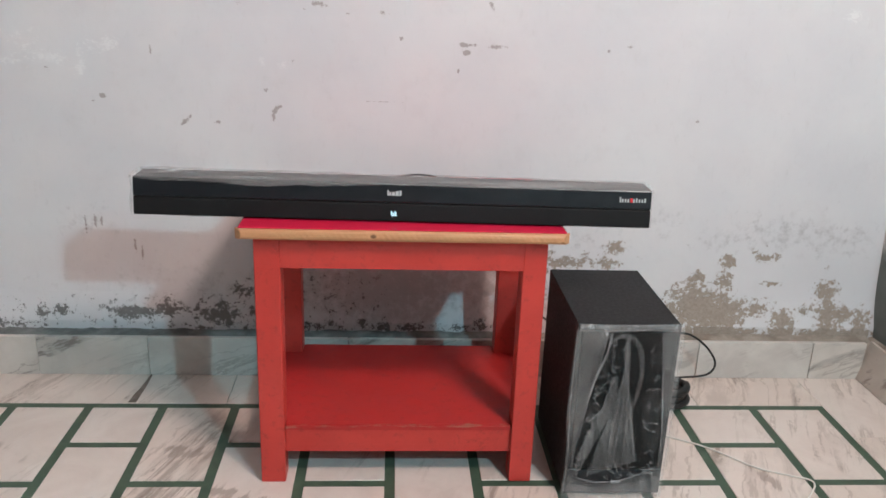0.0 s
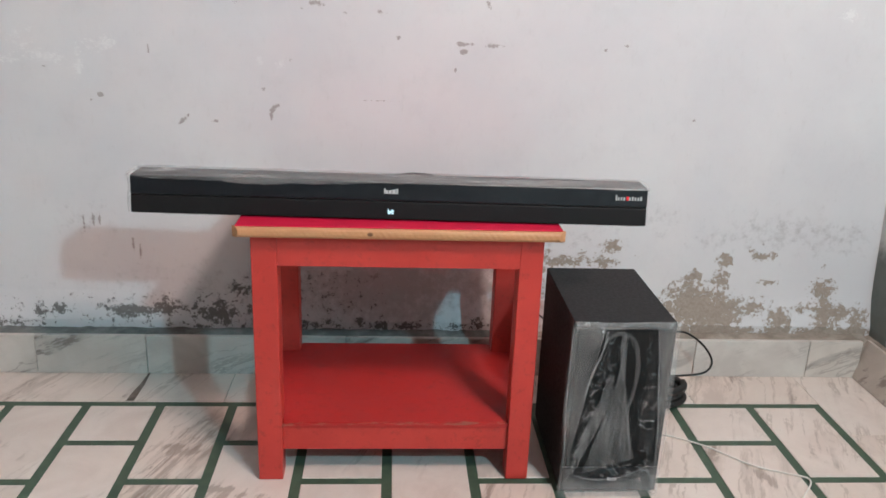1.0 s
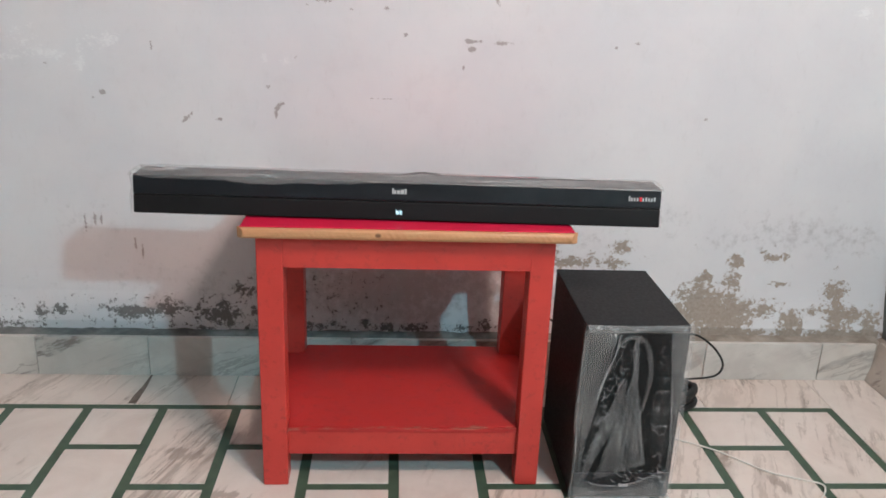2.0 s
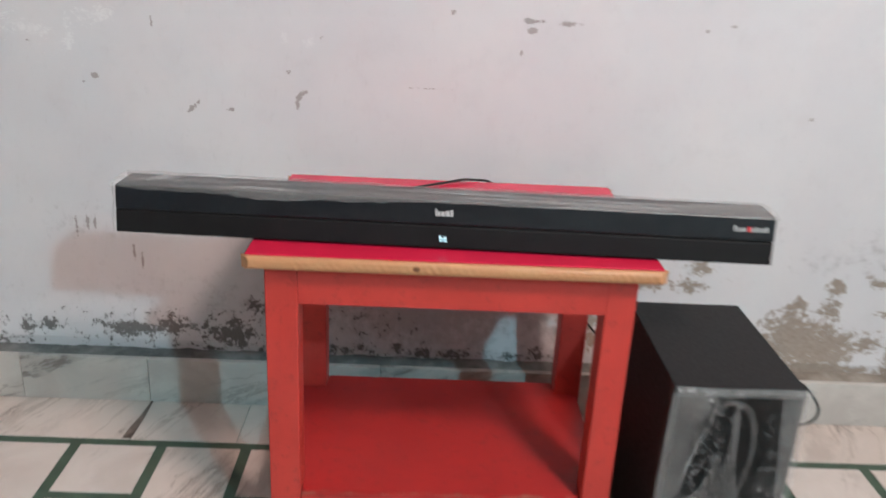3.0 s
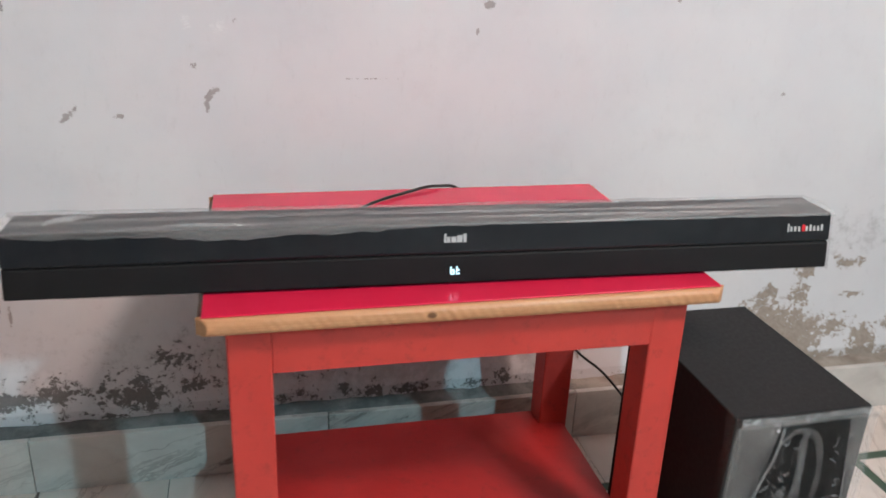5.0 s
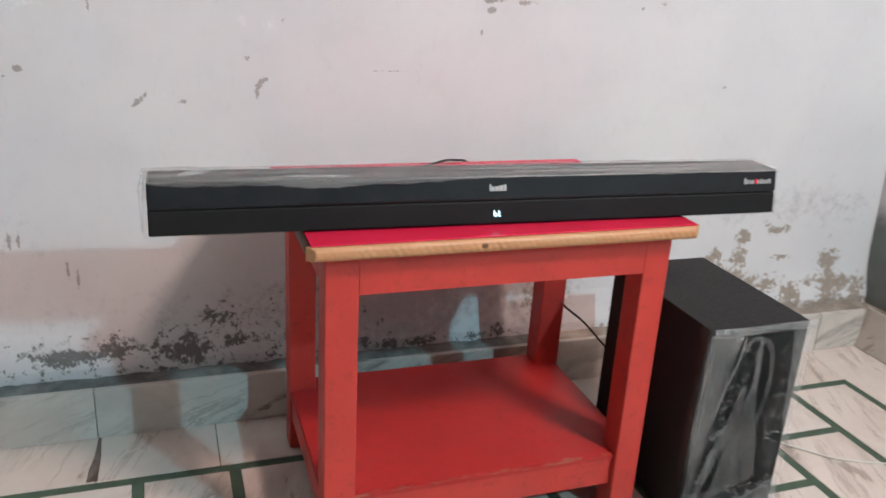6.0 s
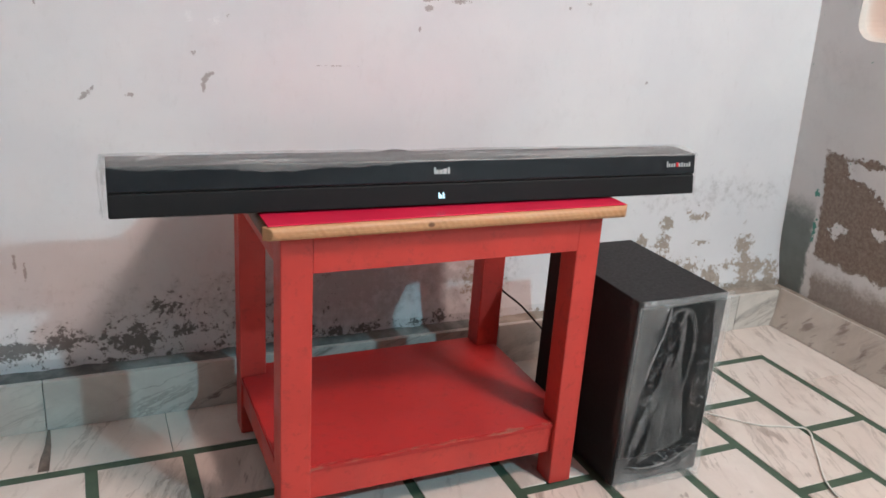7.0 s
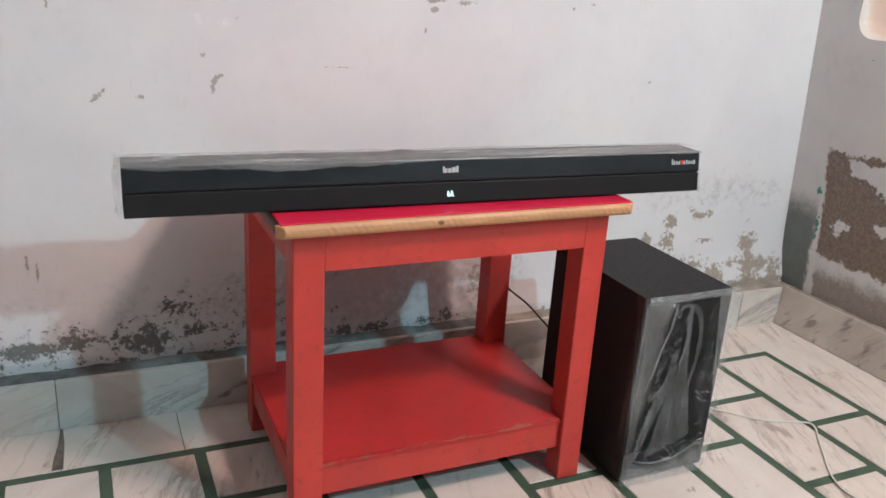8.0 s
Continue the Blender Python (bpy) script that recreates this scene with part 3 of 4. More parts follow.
# ---- red side table ----
def side_table():
    t = thing("side_table", (0.1, 1.53, 0), "red painted wooden side table with a lower shelf and carved edge", "table")
    legs = {"fl": (-0.161, -0.115, 1.352, 1.397), "fr": (0.314, 0.357, 1.352, 1.397), "bl": (-0.161, -0.115, 1.662, 1.707), "br": (0.316, 0.364, 1.662, 1.707)}
    for x0, x1, y0, y1 in legs.values():
        bm = box(x0, x1, y0, y1, 0.0, 0.4922, 0.0025)
        for v in bm.verts:
            if v.co.z < 0.05 and y0 < 1.5:
                v.co.y -= 0.008
        part("leg", bm, M_RED, t)
    part("front_apron", box(-0.115, 0.316, 1.3524, 1.378, 0.434, 0.4922, 0.0007), M_RED, t)
    part("back_apron", box(-0.115, 0.316, 1.682, 1.702, 0.434, 0.4922, 0.0015), M_RED, t)
    part("side_apron", box(-0.157, -0.137, 1.397, 1.662, 0.434, 0.4922, 0.0015), M_RED, t)
    part("side_apron", box(0.336, 0.356, 1.397, 1.662, 0.434, 0.4922, 0.0015), M_RED, t)
    part("front_rail", box(-0.115, 0.316, 1.356, 1.378, 0.060, 0.1085, 0.0015), M_RED, t)
    part("back_rail", box(-0.115, 0.316, 1.682, 1.702, 0.060, 0.1085, 0.0015), M_RED, t)
    part("side_rail", box(-0.157, -0.137, 1.397, 1.662, 0.060, 0.1085, 0.0015), M_RED, t)
    part("side_rail", box(0.336, 0.356, 1.397, 1.662, 0.060, 0.1085, 0.0015), M_RED, t)
    # shelf board notched round the legs
    bm = bmesh.new()
    out = [(-0.1145, 1.3535), (0.3150, 1.3535), (0.3150, 1.3975), (0.358, 1.3975), (0.358, 1.6615), (0.3155, 1.6615), (0.3155, 1.704),
           (-0.1145, 1.704), (-0.1145, 1.6615), (-0.160, 1.6615), (-0.160, 1.3975), (-0.1145, 1.3975)]
    low, high = ([bm.verts.new((x, y, z)) for x, y in out] for z in (0.109, 0.1195))
    bm.faces.new(low)
    bm.faces.new(high)
    for i in range(len(out)):
        bm.faces.new((low[i], low[(i + 1) % 12], high[(i + 1) % 12], high[i]))
    bmesh.ops.bevel(bm, geom=[e for e in bm.edges if all(v.co.z > 0.118 for v in e.verts)], offset=0.0025, segments=2, affect="EDGES")
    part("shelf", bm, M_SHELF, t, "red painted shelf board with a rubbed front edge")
    x0, x1, y0, y1, zb = -0.176, 0.378, 1.339, 1.716, 0.4925
    part("top_board", box(x0, x1, y0, y1, zb, 0.5115), M_WOOD, t)
    part("laminate", box(x0 - 0.006, x1 + 0.006, y0 - 0.005, y1 + 0.005, 0.5118, 0.5138, 0.0006, 1), M_TOP, t, "glossy crimson laminate sheet")

    def edging(a, b, outward):
        """Half-round moulding with a carved rope twist."""
        a, b, outward = Vector(a), Vector(b), Vector(outward)
        length, n = (b - a).length, int((b - a).length / 0.0011)
        rows = []
        for i in range(n + 1):
            s = length * i / n
            row = []
            for j in range(9):
                ang = math.pi * (j / 8 - 0.5)
                groove = math.sin(2 * math.pi * (s / 0.0112 + 1.9 * j / 8)) * 0.00060 + math.sin(2 * math.pi * (s / 0.0112 + 2.2 * j / 8)) * 0.00036
                groove *= min(1.0, math.cos(ang) * 1.6) * (0.55 + 0.9 * noise.noise((s * 45, a.x, 2.0)))
                deep = (0.0115 + groove) * max(math.cos(ang), 0.0) ** 0.55
                miter = max(0.0, min(1.0, s / max(deep, 1e-5), (length - s) / max(deep, 1e-5)))
                row.append(a + (b - a) * (i / n) + outward * deep * miter + Vector((0, 0, 0.5020 + 0.0098 * math.sin(ang))))
            rows.append(row)
        return grid(rows)
    e = 0.0118
    for a, b, o in (((x0 - e, y0, 0), (x1 + e, y0, 0), (0, -1, 0)), ((x0, y0 + 0.001, 0), (x0, y1 - 0.001, 0), (-1, 0, 0)),
                    ((x1, y0 + 0.001, 0), (x1, y1 - 0.001, 0), (1, 0, 0)), ((x0 - e, y1, 0), (x1 + e, y1, 0), (0, 1, 0))):
        part("edging", edging(a, b, o), M_WOOD if o[1] else M_SHADEWOOD, t, "carved rope-pattern wooden edging" if o[1] else "wooden edging, its shade put into a darker brown", True)


side_table()


# ---- soundbar ----
def soundbar():
    yaw = math.atan2(1.375 - 1.404, 0.905)
    lean = Matrix.Identity(4)
    lean[1][2], lean[1][3] = 0.17, -0.006
    m = Matrix.Translation((0.0835, 1.3795, 0.5141)) @ Matrix.Rotation(yaw, 4, "Z") @ lean
    t = thing("soundbar", (0.084, 1.41, 0.5141), "long black soundbar half in clear film, on the red table", "soundbar")
    L, D = 0.4545, 0.060

    def b(*a, **k):
        bm = box(*a, **k)
        bm.transform(m)
        return bm
    part("upper_body", b(-L, L, 0, D, 0.0350, 0.0680, bevel=0.0022), M_BAR, t)
    part("lower_body", b(-L, L, 0.001, D, 0.0022, 0.0335, bevel=0.0022), M_BARLOW, t, "black cloth-covered lower half")
    part("groove", b(-L + 0.001, L - 0.001, 0.004, D - 0.002, 0.0325, 0.0360), M_RUBBER, t)
    for x in (-0.335, 0.335):
        part("foot", b(x - 0.012, x + 0.012, 0.010, 0.050, 0.0, 0.0030, bevel=0.001), M_RUBBER, t, "small black rubber foot")
    # brand marks as plain shapes
    def mark(x0, x1, z0, z1):
        return b(x0, x1, -0.0007, 0.0005, z0, z1)
    logo = part("logo", mark(-0.0130, -0.0106, 0.0475, 0.0570), M_PRINT, t, "plain white brand mark")
    for x0, x1, z1 in ((-0.0100, -0.0062, 0.0535), (-0.0050, 0.0002, 0.0535), (0.0012, 0.0072, 0.0550), (0.0082, 0.0116, 0.0565)):
        part("bar", mark(x0, x1, 0.0475, z1), M_PRINT, logo)
    name_mark = part("side_logo", mark(0.3975, 0.3995, 0.0470, 0.0565), M_PRINT, t, "plain white and red brand mark")
    for i in range(9):
        x = 0.4012 + i * 0.0050
        red = i == 3
        top = 0.0547 if i in (5, 8) or red else 0.0530
        part("bar", mark(x, x + (0.0042 if red else 0.0026), 0.0475, top), M_PRINTRED if red else M_PRINT, name_mark)
    # two-character segment display reading b t
    w, s = 0.0045, 0.0009
    disp = part("display", b(-0.0105, 0.0105, 0.0006, 0.0016, 0.0075, 0.0240), M_BARLOW, t, "small glowing segment display")

    def seg(x0, x1, z0, z1):
        part("segment", b(x0, x1, -0.0006, 0.0006, z0, z1), M_LED, disp, "pale blue lit segment")
    for x, segs in ((-0.0056, "cdefg"), (0.0008, "defg")):
        z0, z1, z2 = 0.0125, 0.0166, 0.0207
        if "d" in segs:
            seg(x + s, x + w - s, z0, z0 + s)
        if "g" in segs:
            seg(x + s, x + w - s, z1, z1 + s)
        if "e" in segs:
            seg(x, x + s, z0 + s, z1)
        if "f" in segs:
            seg(x, x + s, z1 + s, z2)
        if "c" in segs:
            seg(x + w - s, x + w, z0 + s, z1)
    # clear film: over the top, ragged over the front edge, bagging at the end
    rows, n = [], 260
    for i in range(n + 1):
        u = i / n
        x = -L - 0.007 + (2 * L + 0.010) * u
        rag = max(0.0, math.sin(min(u / 0.50, 1.0) * math.pi)) * 0.009 * (0.7 + 0.5 * noise.noise((u * 9, 0.3, 0.2))) + 0.0022 + 0.0016 * noise.noise((u * 30, 5, 1))
        rag = max(rag + 0.003 * noise.noise((u * 55, 9, 1)) * (u < 0.45), 0.0008)
        puff = 0.0010 + (0.0022 if u < 0.4 else 0.0008) * abs(noise.noise((u * 24, 2.2, 7)))
        row = []
        for d, z, k in ((-0.0016, 0.0680 - rag, 0.25), (-0.0020, 0.0680 - rag * 0.5, 0.5), (-0.0012, 0.0677, 0.5), (0.004, 0.0693, 0.8), (0.015, 0.0697, 1.2), (0.027, 0.0697, 1.4),
                        (0.039, 0.0699, 1.4), (0.051, 0.0697, 1.2), (D + 0.0015, 0.0693, 0.9), (D + 0.003, 0.061, 0.8), (D + 0.003, 0.050, 0.6), (D + 0.002, 0.030, 0.5)):
            w2 = noise.noise((x * 26, d * 90, 1.7)) * 0.0016 + noise.noise((x * 8 + d * 60, d * 40, 4.4)) * 0.0012
            up = puff * k if z > 0.0690 else 0.0
            row.append(m @ Vector((x, d - (abs(w2) * 0.8 if d < 0 else 0), z + up + (w2 * k * 0.8 if z > 0.0690 else 0))))
        rows.append(row)
    part("film_wrap", grid(rows), M_FILM_BAR, t, "crumpled clear packing film", True)
    # a stiff pleat standing up near the loose end, and ridges along the top
    for pts, rise in ((((-0.418, 0.020), (-0.400, 0.030), (-0.372, 0.041)), 0.0065), (((-0.30, 0.010), (-0.25, 0.006), (-0.21, 0.004)), 0.003),
                      (((0.02, 0.012), (0.16, 0.010), (0.36, 0.009)), 0.0022), (((-0.10, 0.030), (0.12, 0.027), (0.40, 0.024)), 0.0022)):
        rows = []
        line = spline([(x, d, 0) for x, d in pts], 12)
        for i, p in enumerate(line):
            up = rise * math.sin(math.pi * i / (len(line) - 1)) ** 0.7 * (0.85 + 0.3 * noise.noise((p.x * 60, 3, 8)))
            rows.append([m @ Vector((p.x, p.y + o, 0.0702 + up * k)) for o, k in ((-0.0022, 0.0), (-0.0006, 0.8), (0.0, 1.0), (0.0008, 0.75), (0.0024, 0.0))])
        part("film_pleat", grid(rows), M_CREASE, t, "raised pleat in the film", True)
    for side, out in ((-1, 0.011), (1, 0.0025)):
        rows = []
        for i in range(17):
            z = 0.000 + 0.0705 * i / 16
            row = []
            for j in range(13):
                d = -0.001 + (D + 0.004) * j / 12
                bulge = out * math.sin(math.pi * j / 12) ** 0.5 * (0.75 + 0.5 * noise.noise((d * 60, z * 50, side))) + 0.001
                row.append(m @ Vector((side * (L + bulge), d, z)))
            rows.append(row)
        part("film_end", grid(rows), M_FILM_END, t, "crumpled clear packing film", True)
    for x0, x1 in ((-0.40, -0.27), (0.30, 0.44)):
        rows = []
        for i in range(31):
            x = x0 + (x1 - x0) * i / 30
            sag = 0.004 * math.sin(math.pi * i / 30) * (0.8 + 0.6 * noise.noise((x * 40, 0.5, 3))) + 0.0004
            rows.append([m @ Vector((x, d, 0.0018 - sag * k)) for d, k in ((0.001, 0.1), (0.012, 0.9), (0.028, 1.0), (0.045, 0.7), (0.060, 0.1))])
        part("film_flap", grid(rows), M_FILM_BAR, t, "sagging clear film flap", True)


soundbar()


# ---- subwoofer ----
def subwoofer():
    x0, x1, y0, y1, h = 0.411, 0.597, 1.298, 1.577, 0.357
    t = thing("subwoofer", ((x0 + x1) / 2, (y0 + y1) / 2, 0), "black box subwoofer, front in wrinkled clear film, on the floor", "speaker")
    part("cabinet", box(x0, x1, y0, y1, 0.006, h, 0.0018), M_BLACK, t)
    part("grille", box(x0 + 0.006, x1 - 0.006, y0 - 0.006, y0 + 0.001, 0.062, h - 0.010, 0.003), M_CLOTH, t, "black cloth grille")
    part("lower_panel", box(x0 + 0.002, x1 - 0.002, y0 - 0.0025, y0 + 0.001, 0.010, 0.060, 0.0015), M_BAR, t)
    for x in (x0 + 0.025, x1 - 0.025):
        for y in (y0 + 0.03, y1 - 0.03):
            bm = bmesh.new()
            bmesh.ops.create_cone(bm, cap_ends=True, segments=20, radius1=0.011, radius2=0.013, depth=0.0062, matrix=Matrix.Translation((x, y, 0.0031)))
            part("foot", bm, M_RUBBER, t)
    logo = part("logo", box(0.5015, 0.5035, y0 - 0.0032, y0 - 0.002, 0.030, 0.038), M_PRINTDIM, t, "plain grey brand mark")
    for a, b in ((0.5048, 0.5085), (0.5098, 0.5135), (0.5148, 0.5190)):
        part("bar", box(a, b, y0 - 0.0032, y0 - 0.002, 0.030, 0.036), M_PRINTDIM, logo)
    # film bag: laps the sides, bulges loosely at the front corners
    rows, nz, nx = [], 90, 44
    for i in range(nz + 1):
        v = i / nz
        z = 0.001 + (h + 0.003) * v
        loose = math.sin(math.pi * min(v * 1.02, 1.0)) ** 0.5
        left = x0 - 0.002 - loose * (0.0045 + 0.0045 * math.sin(v * 9.5 + 1.2) + 0.002 * noise.noise((z * 45, 0, 2)))
        right = x1 + 0.002 + loose * (0.004 + 0.003 * math.sin(v * 8.0 + 0.4) + 0.0025 * noise.noise((z * 40, 0, 9)))
        row = [(x0 - 0.0014, y0 + 0.016 + 0.004 * noise.noise((z * 30, 4, 1)), z), ((x0 + left) / 2 - 0.001, y0 + 0.004, z), (left, y0 - 0.006, z)]
        for j in range(nx + 1):
            u = j / nx
            x = left + 0.003 + (right - left - 0.006) * u
            rim = min(u, 1 - u, v * 1.8, (1 - v) * 1.8)
            wob = noise.noise((x * 34, z * 11, 0.4)) * 0.0024 + noise.noise((x * 80, z * 30, 2.4)) * 0.0008
            row.append((x, y0 - 0.0078 - 0.5 * wob - 0.0012 * math.sin(min(rim * 5, 1.0) * math.pi / 2), z))
        row += [(right, y0 - 0.006, z), ((x1 + right) / 2 + 0.001, y0 + 0.004, z), (x1 + 0.0014, y0 + 0.012 + 0.004 * noise.noise((z * 30, 8, 1)), z)]
        rows.append(row)
    part("film_bag", grid(rows), M_FILM_SUB, t, "wrinkled clear packing film", True)

    def at(u, v, lift=0.0):
        """Place on the film: u across from the cabinet's one side, v down from its top, both 0 to 1."""
        return Vector((x0 + (x1 - x0) * u, y0 - 0.0112 - lift * 0.7 - 0.004 * max(0.0, v - 0.8) * 5, h * (1 - v)))

    def fold(name, a, b, steps, material, lift):
        """A flat fold of film between two edges, each a run of (u, v)."""
        left, right = spline([(*p, 0) for p in a], steps), spline([(*p, 0) for p in b], steps)
        rows = []
        for i, (p, q) in enumerate(zip(left, right)):
            rows.append([at(p.x + (q.x - p.x) * k / 6, p.y + (q.y - p.y) * k / 6, lift + 0.0022 * math.sin(math.pi * k / 6) + 0.0012 * noise.noise((p.x * 9 + k * 0.8, p.y * 7, lift * 90))) for k in range(7)])
        part(name, grid(rows), material, t, "milky fold of film", True)
    # loose borders, a central fan, a slanting band and an arch
    fold("film_fold", [(-0.025, 0.015), (-0.035, 0.30), (-0.045, 0.50), (-0.015, 0.72), (-0.045, 0.985)], [(0.30, 0.02), (0.22, 0.22), (0.13, 0.45), (0.06, 0.72), (0.07, 0.86)], 10, M_BORDER, 0.0)
    fold("film_fold", [(0.80, 0.02), (0.88, 0.40), (0.93, 0.75), (0.90, 0.97)], [(1.01, 0.01), (1.01, 0.40), (1.00, 0.75), (0.99, 0.98)], 10, M_BORDER, 0.0)
    fold("film_fold", [(0.48, 0.10), (0.45, 0.30), (0.34, 0.56), (0.20, 0.85)], [(0.51, 0.10), (0.53, 0.30), (0.62, 0.56), (0.71, 0.76)], 14, M_FOLD, 0.003)
    fold("film_fold", [(0.36, 0.27), (0.30, 0.42), (0.16, 0.62), (0.06, 0.84)], [(0.42, 0.27), (0.40, 0.42), (0.26, 0.64), (0.11, 0.84)], 12, M_FOLD, 0.003)
    fold("film_fold", [(0.02, 0.86), (0.30, 0.90), (0.60, 0.88), (0.98, 0.80)], [(0.02, 0.99), (0.30, 0.99), (0.60, 0.99), (0.98, 0.99)], 10, M_BORDER, 0.0)
    fold("film_fold", [(-0.03, 0.885), (0.30, 0.915), (0.60, 0.90), (0.98, 0.84)], [(-0.03, 0.99), (0.30, 0.995), (0.60, 0.99), (0.98, 0.985)], 10, M_BORDER, 0.003)
    fold("film_fold", [(0.0, -0.018), (0.3, -0.012), (0.7, -0.016), (1.01, -0.020)], [(0.0, 0.022), (0.3, 0.026), (0.7, 0.020), (1.01, 0.026)], 10, M_CREASE, 0.001)
    fold("film_fold", [(0.29, 0.08), (0.42, 0.035), (0.58, 0.07), (0.665, 0.22), (0.63, 0.40), (0.55, 0.55)], [(0.30, 0.10), (0.42, 0.055), (0.55, 0.10), (0.615, 0.22), (0.59, 0.40), (0.54, 0.55)], 8, M_BORDER, 0.004)
    fold("film_fold", [(0.455, 0.05), (0.44, 0.12), (0.455, 0.20), (0.46, 0.30)], [(0.50, 0.05), (0.49, 0.12), (0.515, 0.20), (0.52, 0.30)], 8, M_FOLD, 0.005)
    fold("film_fold", [(0.30, 0.03), (0.27, 0.14), (0.17, 0.30), (0.13, 0.42)], [(0.325, 0.03), (0.295, 0.14), (0.20, 0.30), (0.145, 0.42)], 8, M_CREASE, 0.003)
    rng = random.Random(5)
    bm = bmesh.new()

    def crease(pts, width, lift):
        line = spline([(u, v, 0) for u, v in pts], 4)
        vs = []
        for k, p in enumerate(line):
            q = line[min(k + 1, len(line) - 1)] - line[max(k - 1, 0)]
            side = Vector((-q.y, q.x, 0)).normalized() * width * (0.35 + 0.65 * math.sin(math.pi * (k + 0.5) / len(line)))
            a, b = p - side, p + side
            vs.append((bm.verts.new(at(a.x, a.y, lift)), bm.verts.new(at(b.x, b.y, lift + 0.0012))))
        for a, b in zip(vs, vs[1:]):
            bm.faces.new((a[0], a[1], b[1], b[0]))
    for c in range(124):
        kind = c % 4
        if kind == 0:
            u, v, ang = rng.uniform(0.18, 0.42), rng.uniform(0.08, 0.36), rng.uniform(0.3, 2.6)
        elif kind == 1:
            v = rng.uniform(0.36, 0.84)
            u, ang = 0.30 - 0.28 * v + rng.uniform(-0.02, 0.05), rng.uniform(-0.5, 0.9)
        elif kind == 2:
            u, v, ang = rng.uniform(0.68, 0.86), rng.uniform(0.06, 0.80), rng.uniform(-1.0, 1.8)
        else:
            u, v, ang = rng.uniform(0.35, 0.88), rng.uniform(0.76, 0.85), rng.uniform(0.4, 1.3)
        pts, step = [], rng.uniform(0.008, 0.022)
        for k in range(4):
            pts.append((u, v))
            u, v = u + step * math.cos(ang) * 1.6, v + step * math.sin(ang)
            ang += rng.uniform(-1.1, 1.1)
        crease(pts, rng.uniform(0.0022, 0.0042), 0.002)
    for c in range(30):
        f = c / 29 + rng.uniform(-0.03, 0.03)
        top, bottom = 0.475 + 0.05 * f, 0.22 + 0.47 * f
        crease([(top + (bottom - top) * k + rng.uniform(-0.008, 0.008), 0.26 + (rng.uniform(0.50, 0.58) - 0.05 * f) * k) for k in (rng.uniform(0.0, 0.3), 0.5, 0.8, 1.0)], rng.uniform(0.0016, 0.0036), 0.0065)
    for c in range(6):
        f = c / 5
        crease([(0.37 + 0.05 * f, 0.27), (0.30 + 0.08 * f, 0.45), (0.17 + 0.08 * f, 0.65), (0.06 + 0.05 * f, 0.84)], rng.uniform(0.002, 0.004), 0.0065)
    for pts in ([(0.27, 0.02), (0.22, 0.22), (0.14, 0.44), (0.06, 0.72), (0.06, 0.86)], [(0.80, 0.02), (0.86, 0.30), (0.92, 0.60), (0.92, 0.80)], [(0.06, 0.85), (0.30, 0.885), (0.60, 0.87), (0.92, 0.79)],
                [(-0.02, 0.03), (-0.025, 0.40), (-0.01, 0.62), (0.0, 0.75), (-0.03, 0.98)], [(1.01, 0.02), (1.01, 0.4), (0.995, 0.7), (0.99, 0.97)], [(0.06, 0.86), (0.02, 0.92), (0.05, 0.98)]):
        crease(pts, 0.005, 0.003)
    # two pale dabs near the top edge, painted as lamp glints
    for u in (0.20, 0.245):
        crease([(u, 0.035), (u + 0.012, 0.030), (u + 0.024, 0.036)], 0.007, 0.006)
    tagged(part("film_crease", bm, M_CREASE, t, "small pale creases and two painted glints in the film"), kind="stuff")


subwoofer()


# ---- cables ----
def cable(name, points, r, material, label, span=10):
    ob = part(name, tube(spline(points, span), r), material, None, "", True)
    return tagged(ob, label, "cable")


cable("speaker_cable", [(0.00, 1.450, 0.536), (-0.012, 1.52, 0.524), (-0.004, 1.60, 0.5165), (0.030, 1.65, 0.5168), (0.085, 1.692, 0.5172), (0.140, 1.722, 0.5168), (0.195, 1.752, 0.490),
                        (0.290, 1.765, 0.36), (0.355, 1.765, 0.262), (0.407, 1.745, 0.202), (0.454, 1.735, 0.163), (0.487, 1.71, 0.125), (0.51, 1.66, 0.095), (0.52, 1.578, 0.09)],
      0.0022, M_RUBBER, "thin black cable from the soundbar down behind the table")
cable("power_cable", [(0.57, 1.578, 0.13), (0.60, 1.64, 0.140), (0.68, 1.69, 0.152), (0.758, 1.70, 0.157), (0.793, 1.70, 0.147), (0.832, 1.70, 0.114), (0.852, 1.70, 0.077),
                      (0.834, 1.70, 0.049), (0.767, 1.70, 0.041), (0.71, 1.69, 0.045), (0.67, 1.66, 0.040)], 0.0026, M_RUBBER, "black power cable looping behind the subwoofer")
coil = []
for i in range(4 * 24 + 1):
    a = 2 * math.pi * i / 24
    turn_no = i / 24
    coil.append(Vector((0.706 + (0.062 + 0.006 * math.sin(turn_no * 2.3)) * math.cos(a), 1.655 + (0.046 + 0.005 * math.sin(turn_no * 1.7)) * math.sin(a),
                        0.0085 + 0.0105 * turn_no + 0.002 * math.sin(a * 0.7))))
tagged(part("cable_coil", tube(coil, 0.0082, 10), M_RUBBER, None, "", True), "coiled black cable lying on the marble floor", "cable")
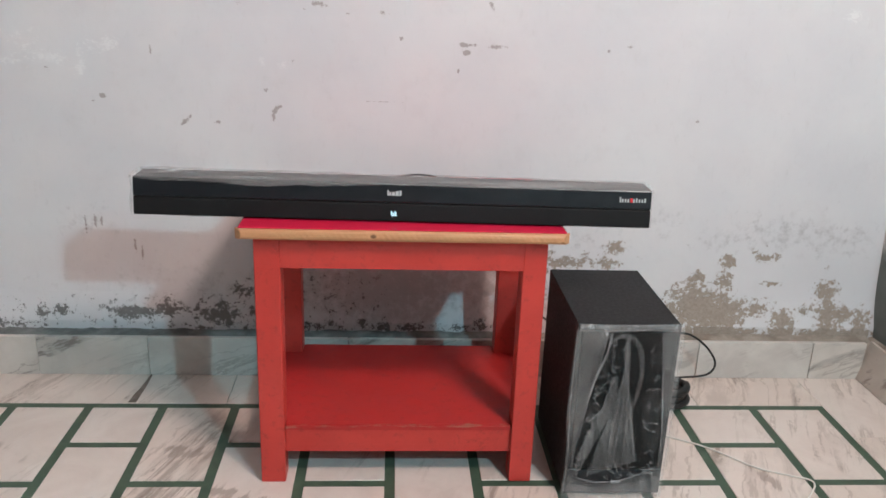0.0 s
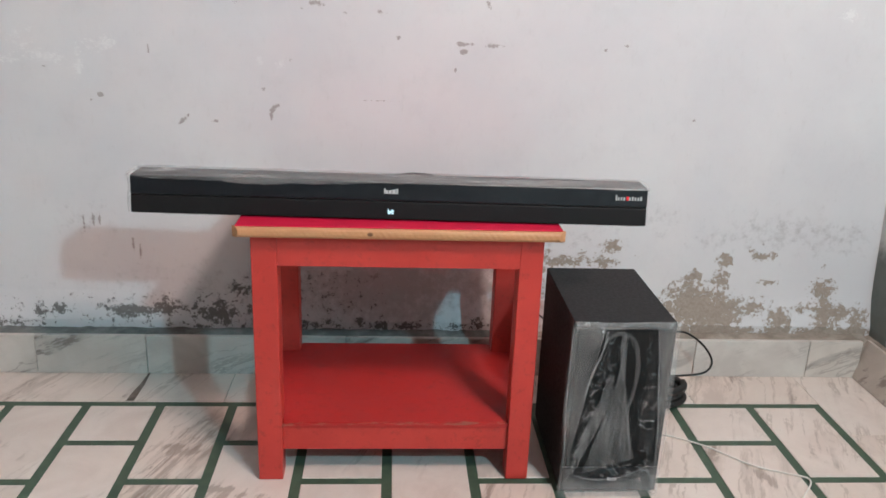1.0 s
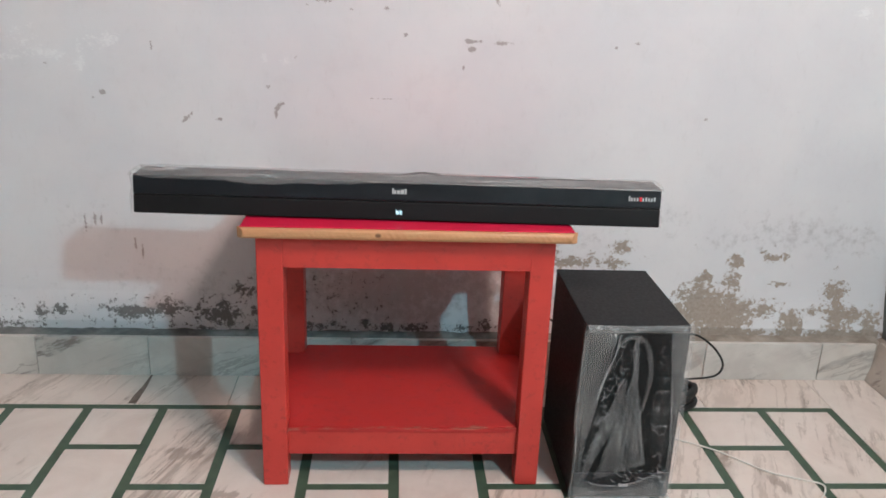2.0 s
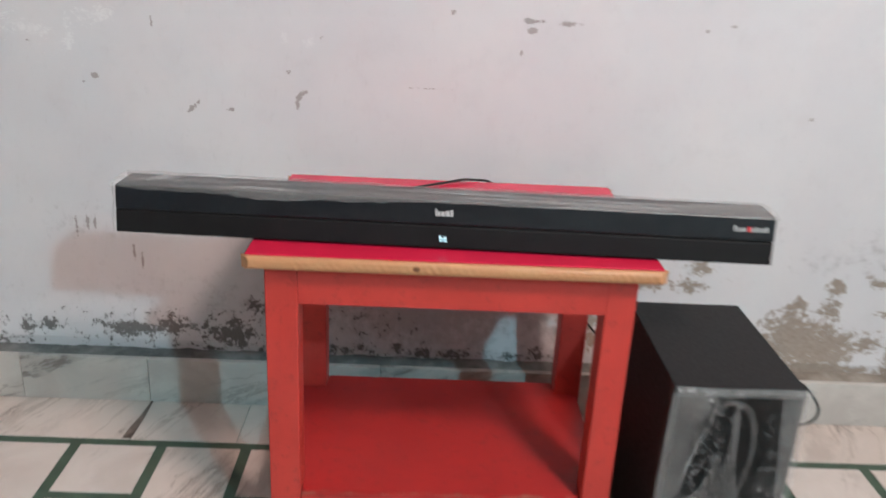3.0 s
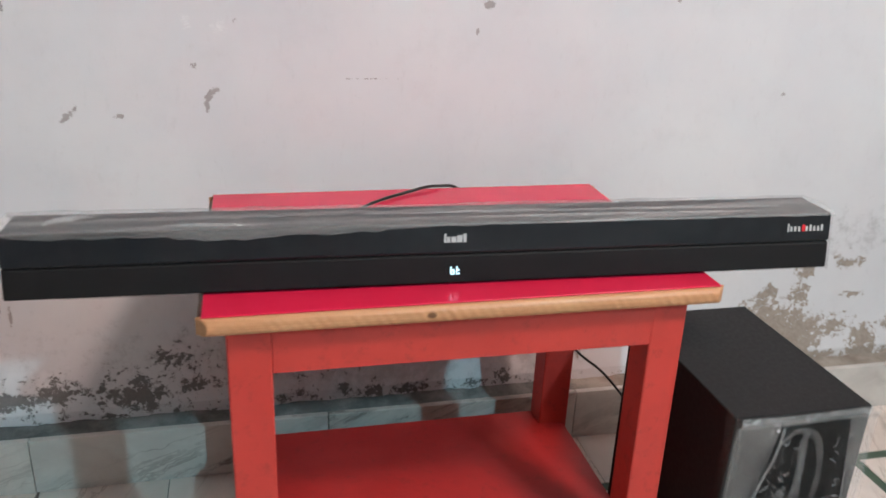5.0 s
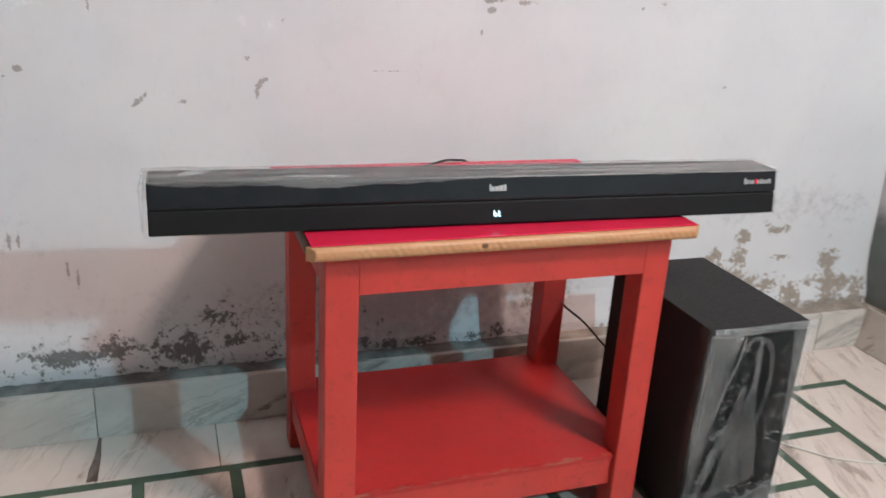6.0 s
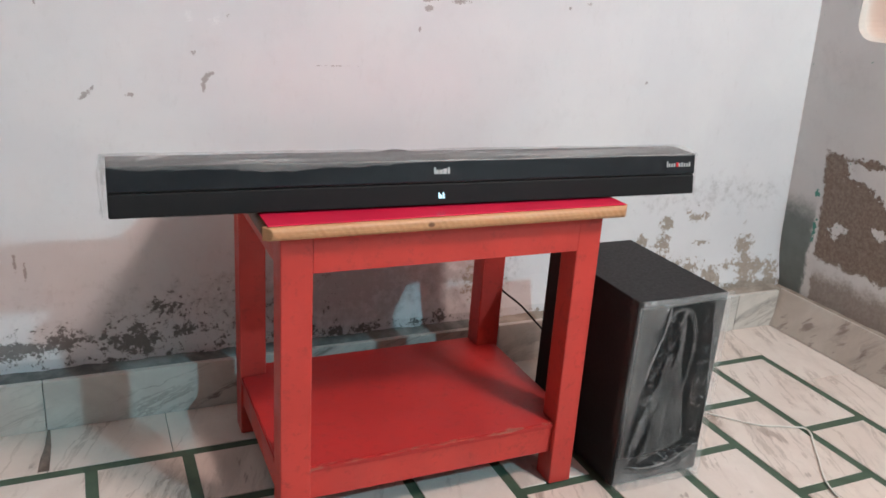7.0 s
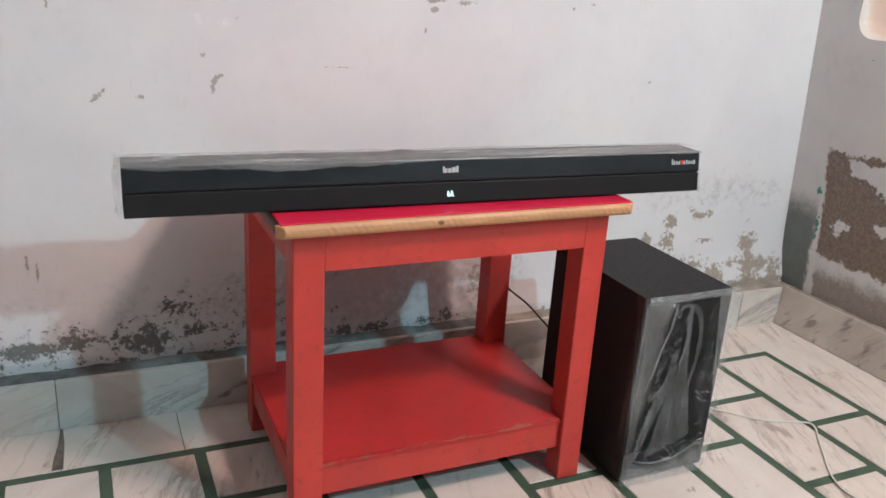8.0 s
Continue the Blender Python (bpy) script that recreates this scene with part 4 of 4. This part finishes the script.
cable("white_wire", [(0.610, 1.535, 0.0022), (0.693, 1.497, 0.0022), (0.760, 1.455, 0.0022), (0.828, 1.388, 0.0022), (0.885, 1.360, 0.0022), (0.922, 1.343, 0.0022), (0.920, 1.322, 0.0022),
                     (0.895, 1.292, 0.0022), (0.860, 1.248, 0.0022), (0.812, 1.185, 0.0022), (0.797, 1.130, 0.0022), (0.830, 1.065, 0.0022), (0.95, 0.95, 0.0022), (1.20, 0.80, 0.0022)],
      0.0019, M_WHITEWIRE, "thin white wire lying loose on the floor")

# ---- floor, skirting: pieces ----
floor = structure("floor", box(WEST - 0.2, 1.6, SOUTH - 0.2, WALL_Y + 0.2, -0.10, -0.0018), M_GREEN, "marble tile floor with green terrazzo strips")
bm = bmesh.new()
wedge = [bm.verts.new(p) for p in ((-0.4885, SKIRT_Y + 0.004, 0.0008), (-0.4845, SKIRT_Y + 0.004, 0.0008), (-0.482, 1.72, 0.001), (-0.483, 1.68, 0.0012), (-0.484, 1.643, 0.001), (-0.502, 1.643, 0.001), (-0.499, 1.68, 0.0012), (-0.4925, 1.72, 0.001))]
bm.faces.new(wedge)
bmesh.ops.solidify(bm, geom=bm.faces[:], thickness=0.0012)
part("joint_filler", bm, M_FILLER, floor, "dirty cement in a broken joint")
PIECES = {}


def piece(name, w, d, h, place, material, parent, label=""):
    key = (round(w, 4), round(d, 4), round(h, 4), material.name)
    if key not in PIECES:
        bm = box(-w / 2, w / 2, -d / 2, d / 2, -h / 2, h / 2, 0.0009, 1)
        PIECES[key] = mesh_from(name, bm, material)
    ob = new(name, PIECES[key])
    ob.location, ob.parent = place, parent
    return tagged(ob, label)


STRIP = 0.020
lines = [-0.744, -0.580, -0.420, -0.262, -0.090, 0.083, 0.252, 0.413, 0.577, 0.741, 0.924, 1.090]
while lines[0] > WEST:
    lines.insert(0, lines[0] - 0.165)
BACK = 1.632
for c, (a, b) in enumerate(zip(lines, lines[1:])):
    even = (len(lines) - 2 - c) % 2 == 0
    ends = [BACK, 1.340 if even else 1.474]
    while ends[-1] > SOUTH:
        ends.append(ends[-1] - 0.293)
    for y1, y0 in zip(ends, ends[1:]):
        piece("tile", b - a - STRIP, y1 - y0 - STRIP, 0.012, ((a + b) / 2, (y0 + y1) / 2, -0.006), M_TILE, floor)
edge = BACK + STRIP / 2
xs = [WEST, -1.75, -1.32, -0.92, -0.487, -0.285, 0.02, 0.44, 0.80, 1.09 + STRIP / 2]
for a, b in zip(xs, xs[1:]):
    piece("border_tile", b - a - 0.0012, SKIRT_Y + 0.01 - edge, 0.012, ((a + b) / 2, (edge + SKIRT_Y + 0.01) / 2, -0.006), M_TILE, floor)
ys = [SKIRT_Y + 0.01, 1.505, 1.10, 0.70, 0.30, -0.1, -0.5, -0.9, SOUTH]
for b, a in zip(ys, ys[1:]):
    piece("border_tile", SKIRT_X + 0.01 - 1.09 - STRIP / 2, b - a - 0.0012, 0.012, ((SKIRT_X + 0.01 + 1.09 + STRIP / 2) / 2, (a + b) / 2, -0.006), M_TILE, floor)

skirt_n = structure("baseboard_north", box(WEST, SKIRT_X + 0.012, SKIRT_Y + 0.009, SKIRT_Y + 0.0145, 0.0, SKIRT_H - 0.006), M_LEDGE, "white marble slab skirting along the wall")
xs = [WEST, -1.72, -1.20, -0.745, -0.490, -0.02, 0.43, 0.84, 1.130, SKIRT_X + 0.012]
for a, b in zip(xs, xs[1:]):
    piece("slab", b - a - 0.0014, 0.0115, SKIRT_H, ((a + b) / 2, SKIRT_Y + 0.0058, SKIRT_H / 2), M_SKIRT, skirt_n)
skirt_e = structure("baseboard_east", box(SKIRT_X + 0.030, SKIRT_X + 0.040, SOUTH, SKIRT_Y, 0.0, SKIRT_H - 0.006), M_LEDGE, "veined marble slab skirting along the side wall")
ys = [SKIRT_Y + 0.012, 1.38, 0.95, 0.50, 0.05, -0.4, -0.85, -1.25, SOUTH]
for b, a in zip(ys, ys[1:]):
    slab = piece("slab", 0.0115, b - a - 0.0014, SKIRT_H + 0.004, (SKIRT_X + 0.0190, (a + b) / 2, SKIRT_H / 2), M_EAST, skirt_e)
    slab.rotation_euler = (0, radians(15), 0)
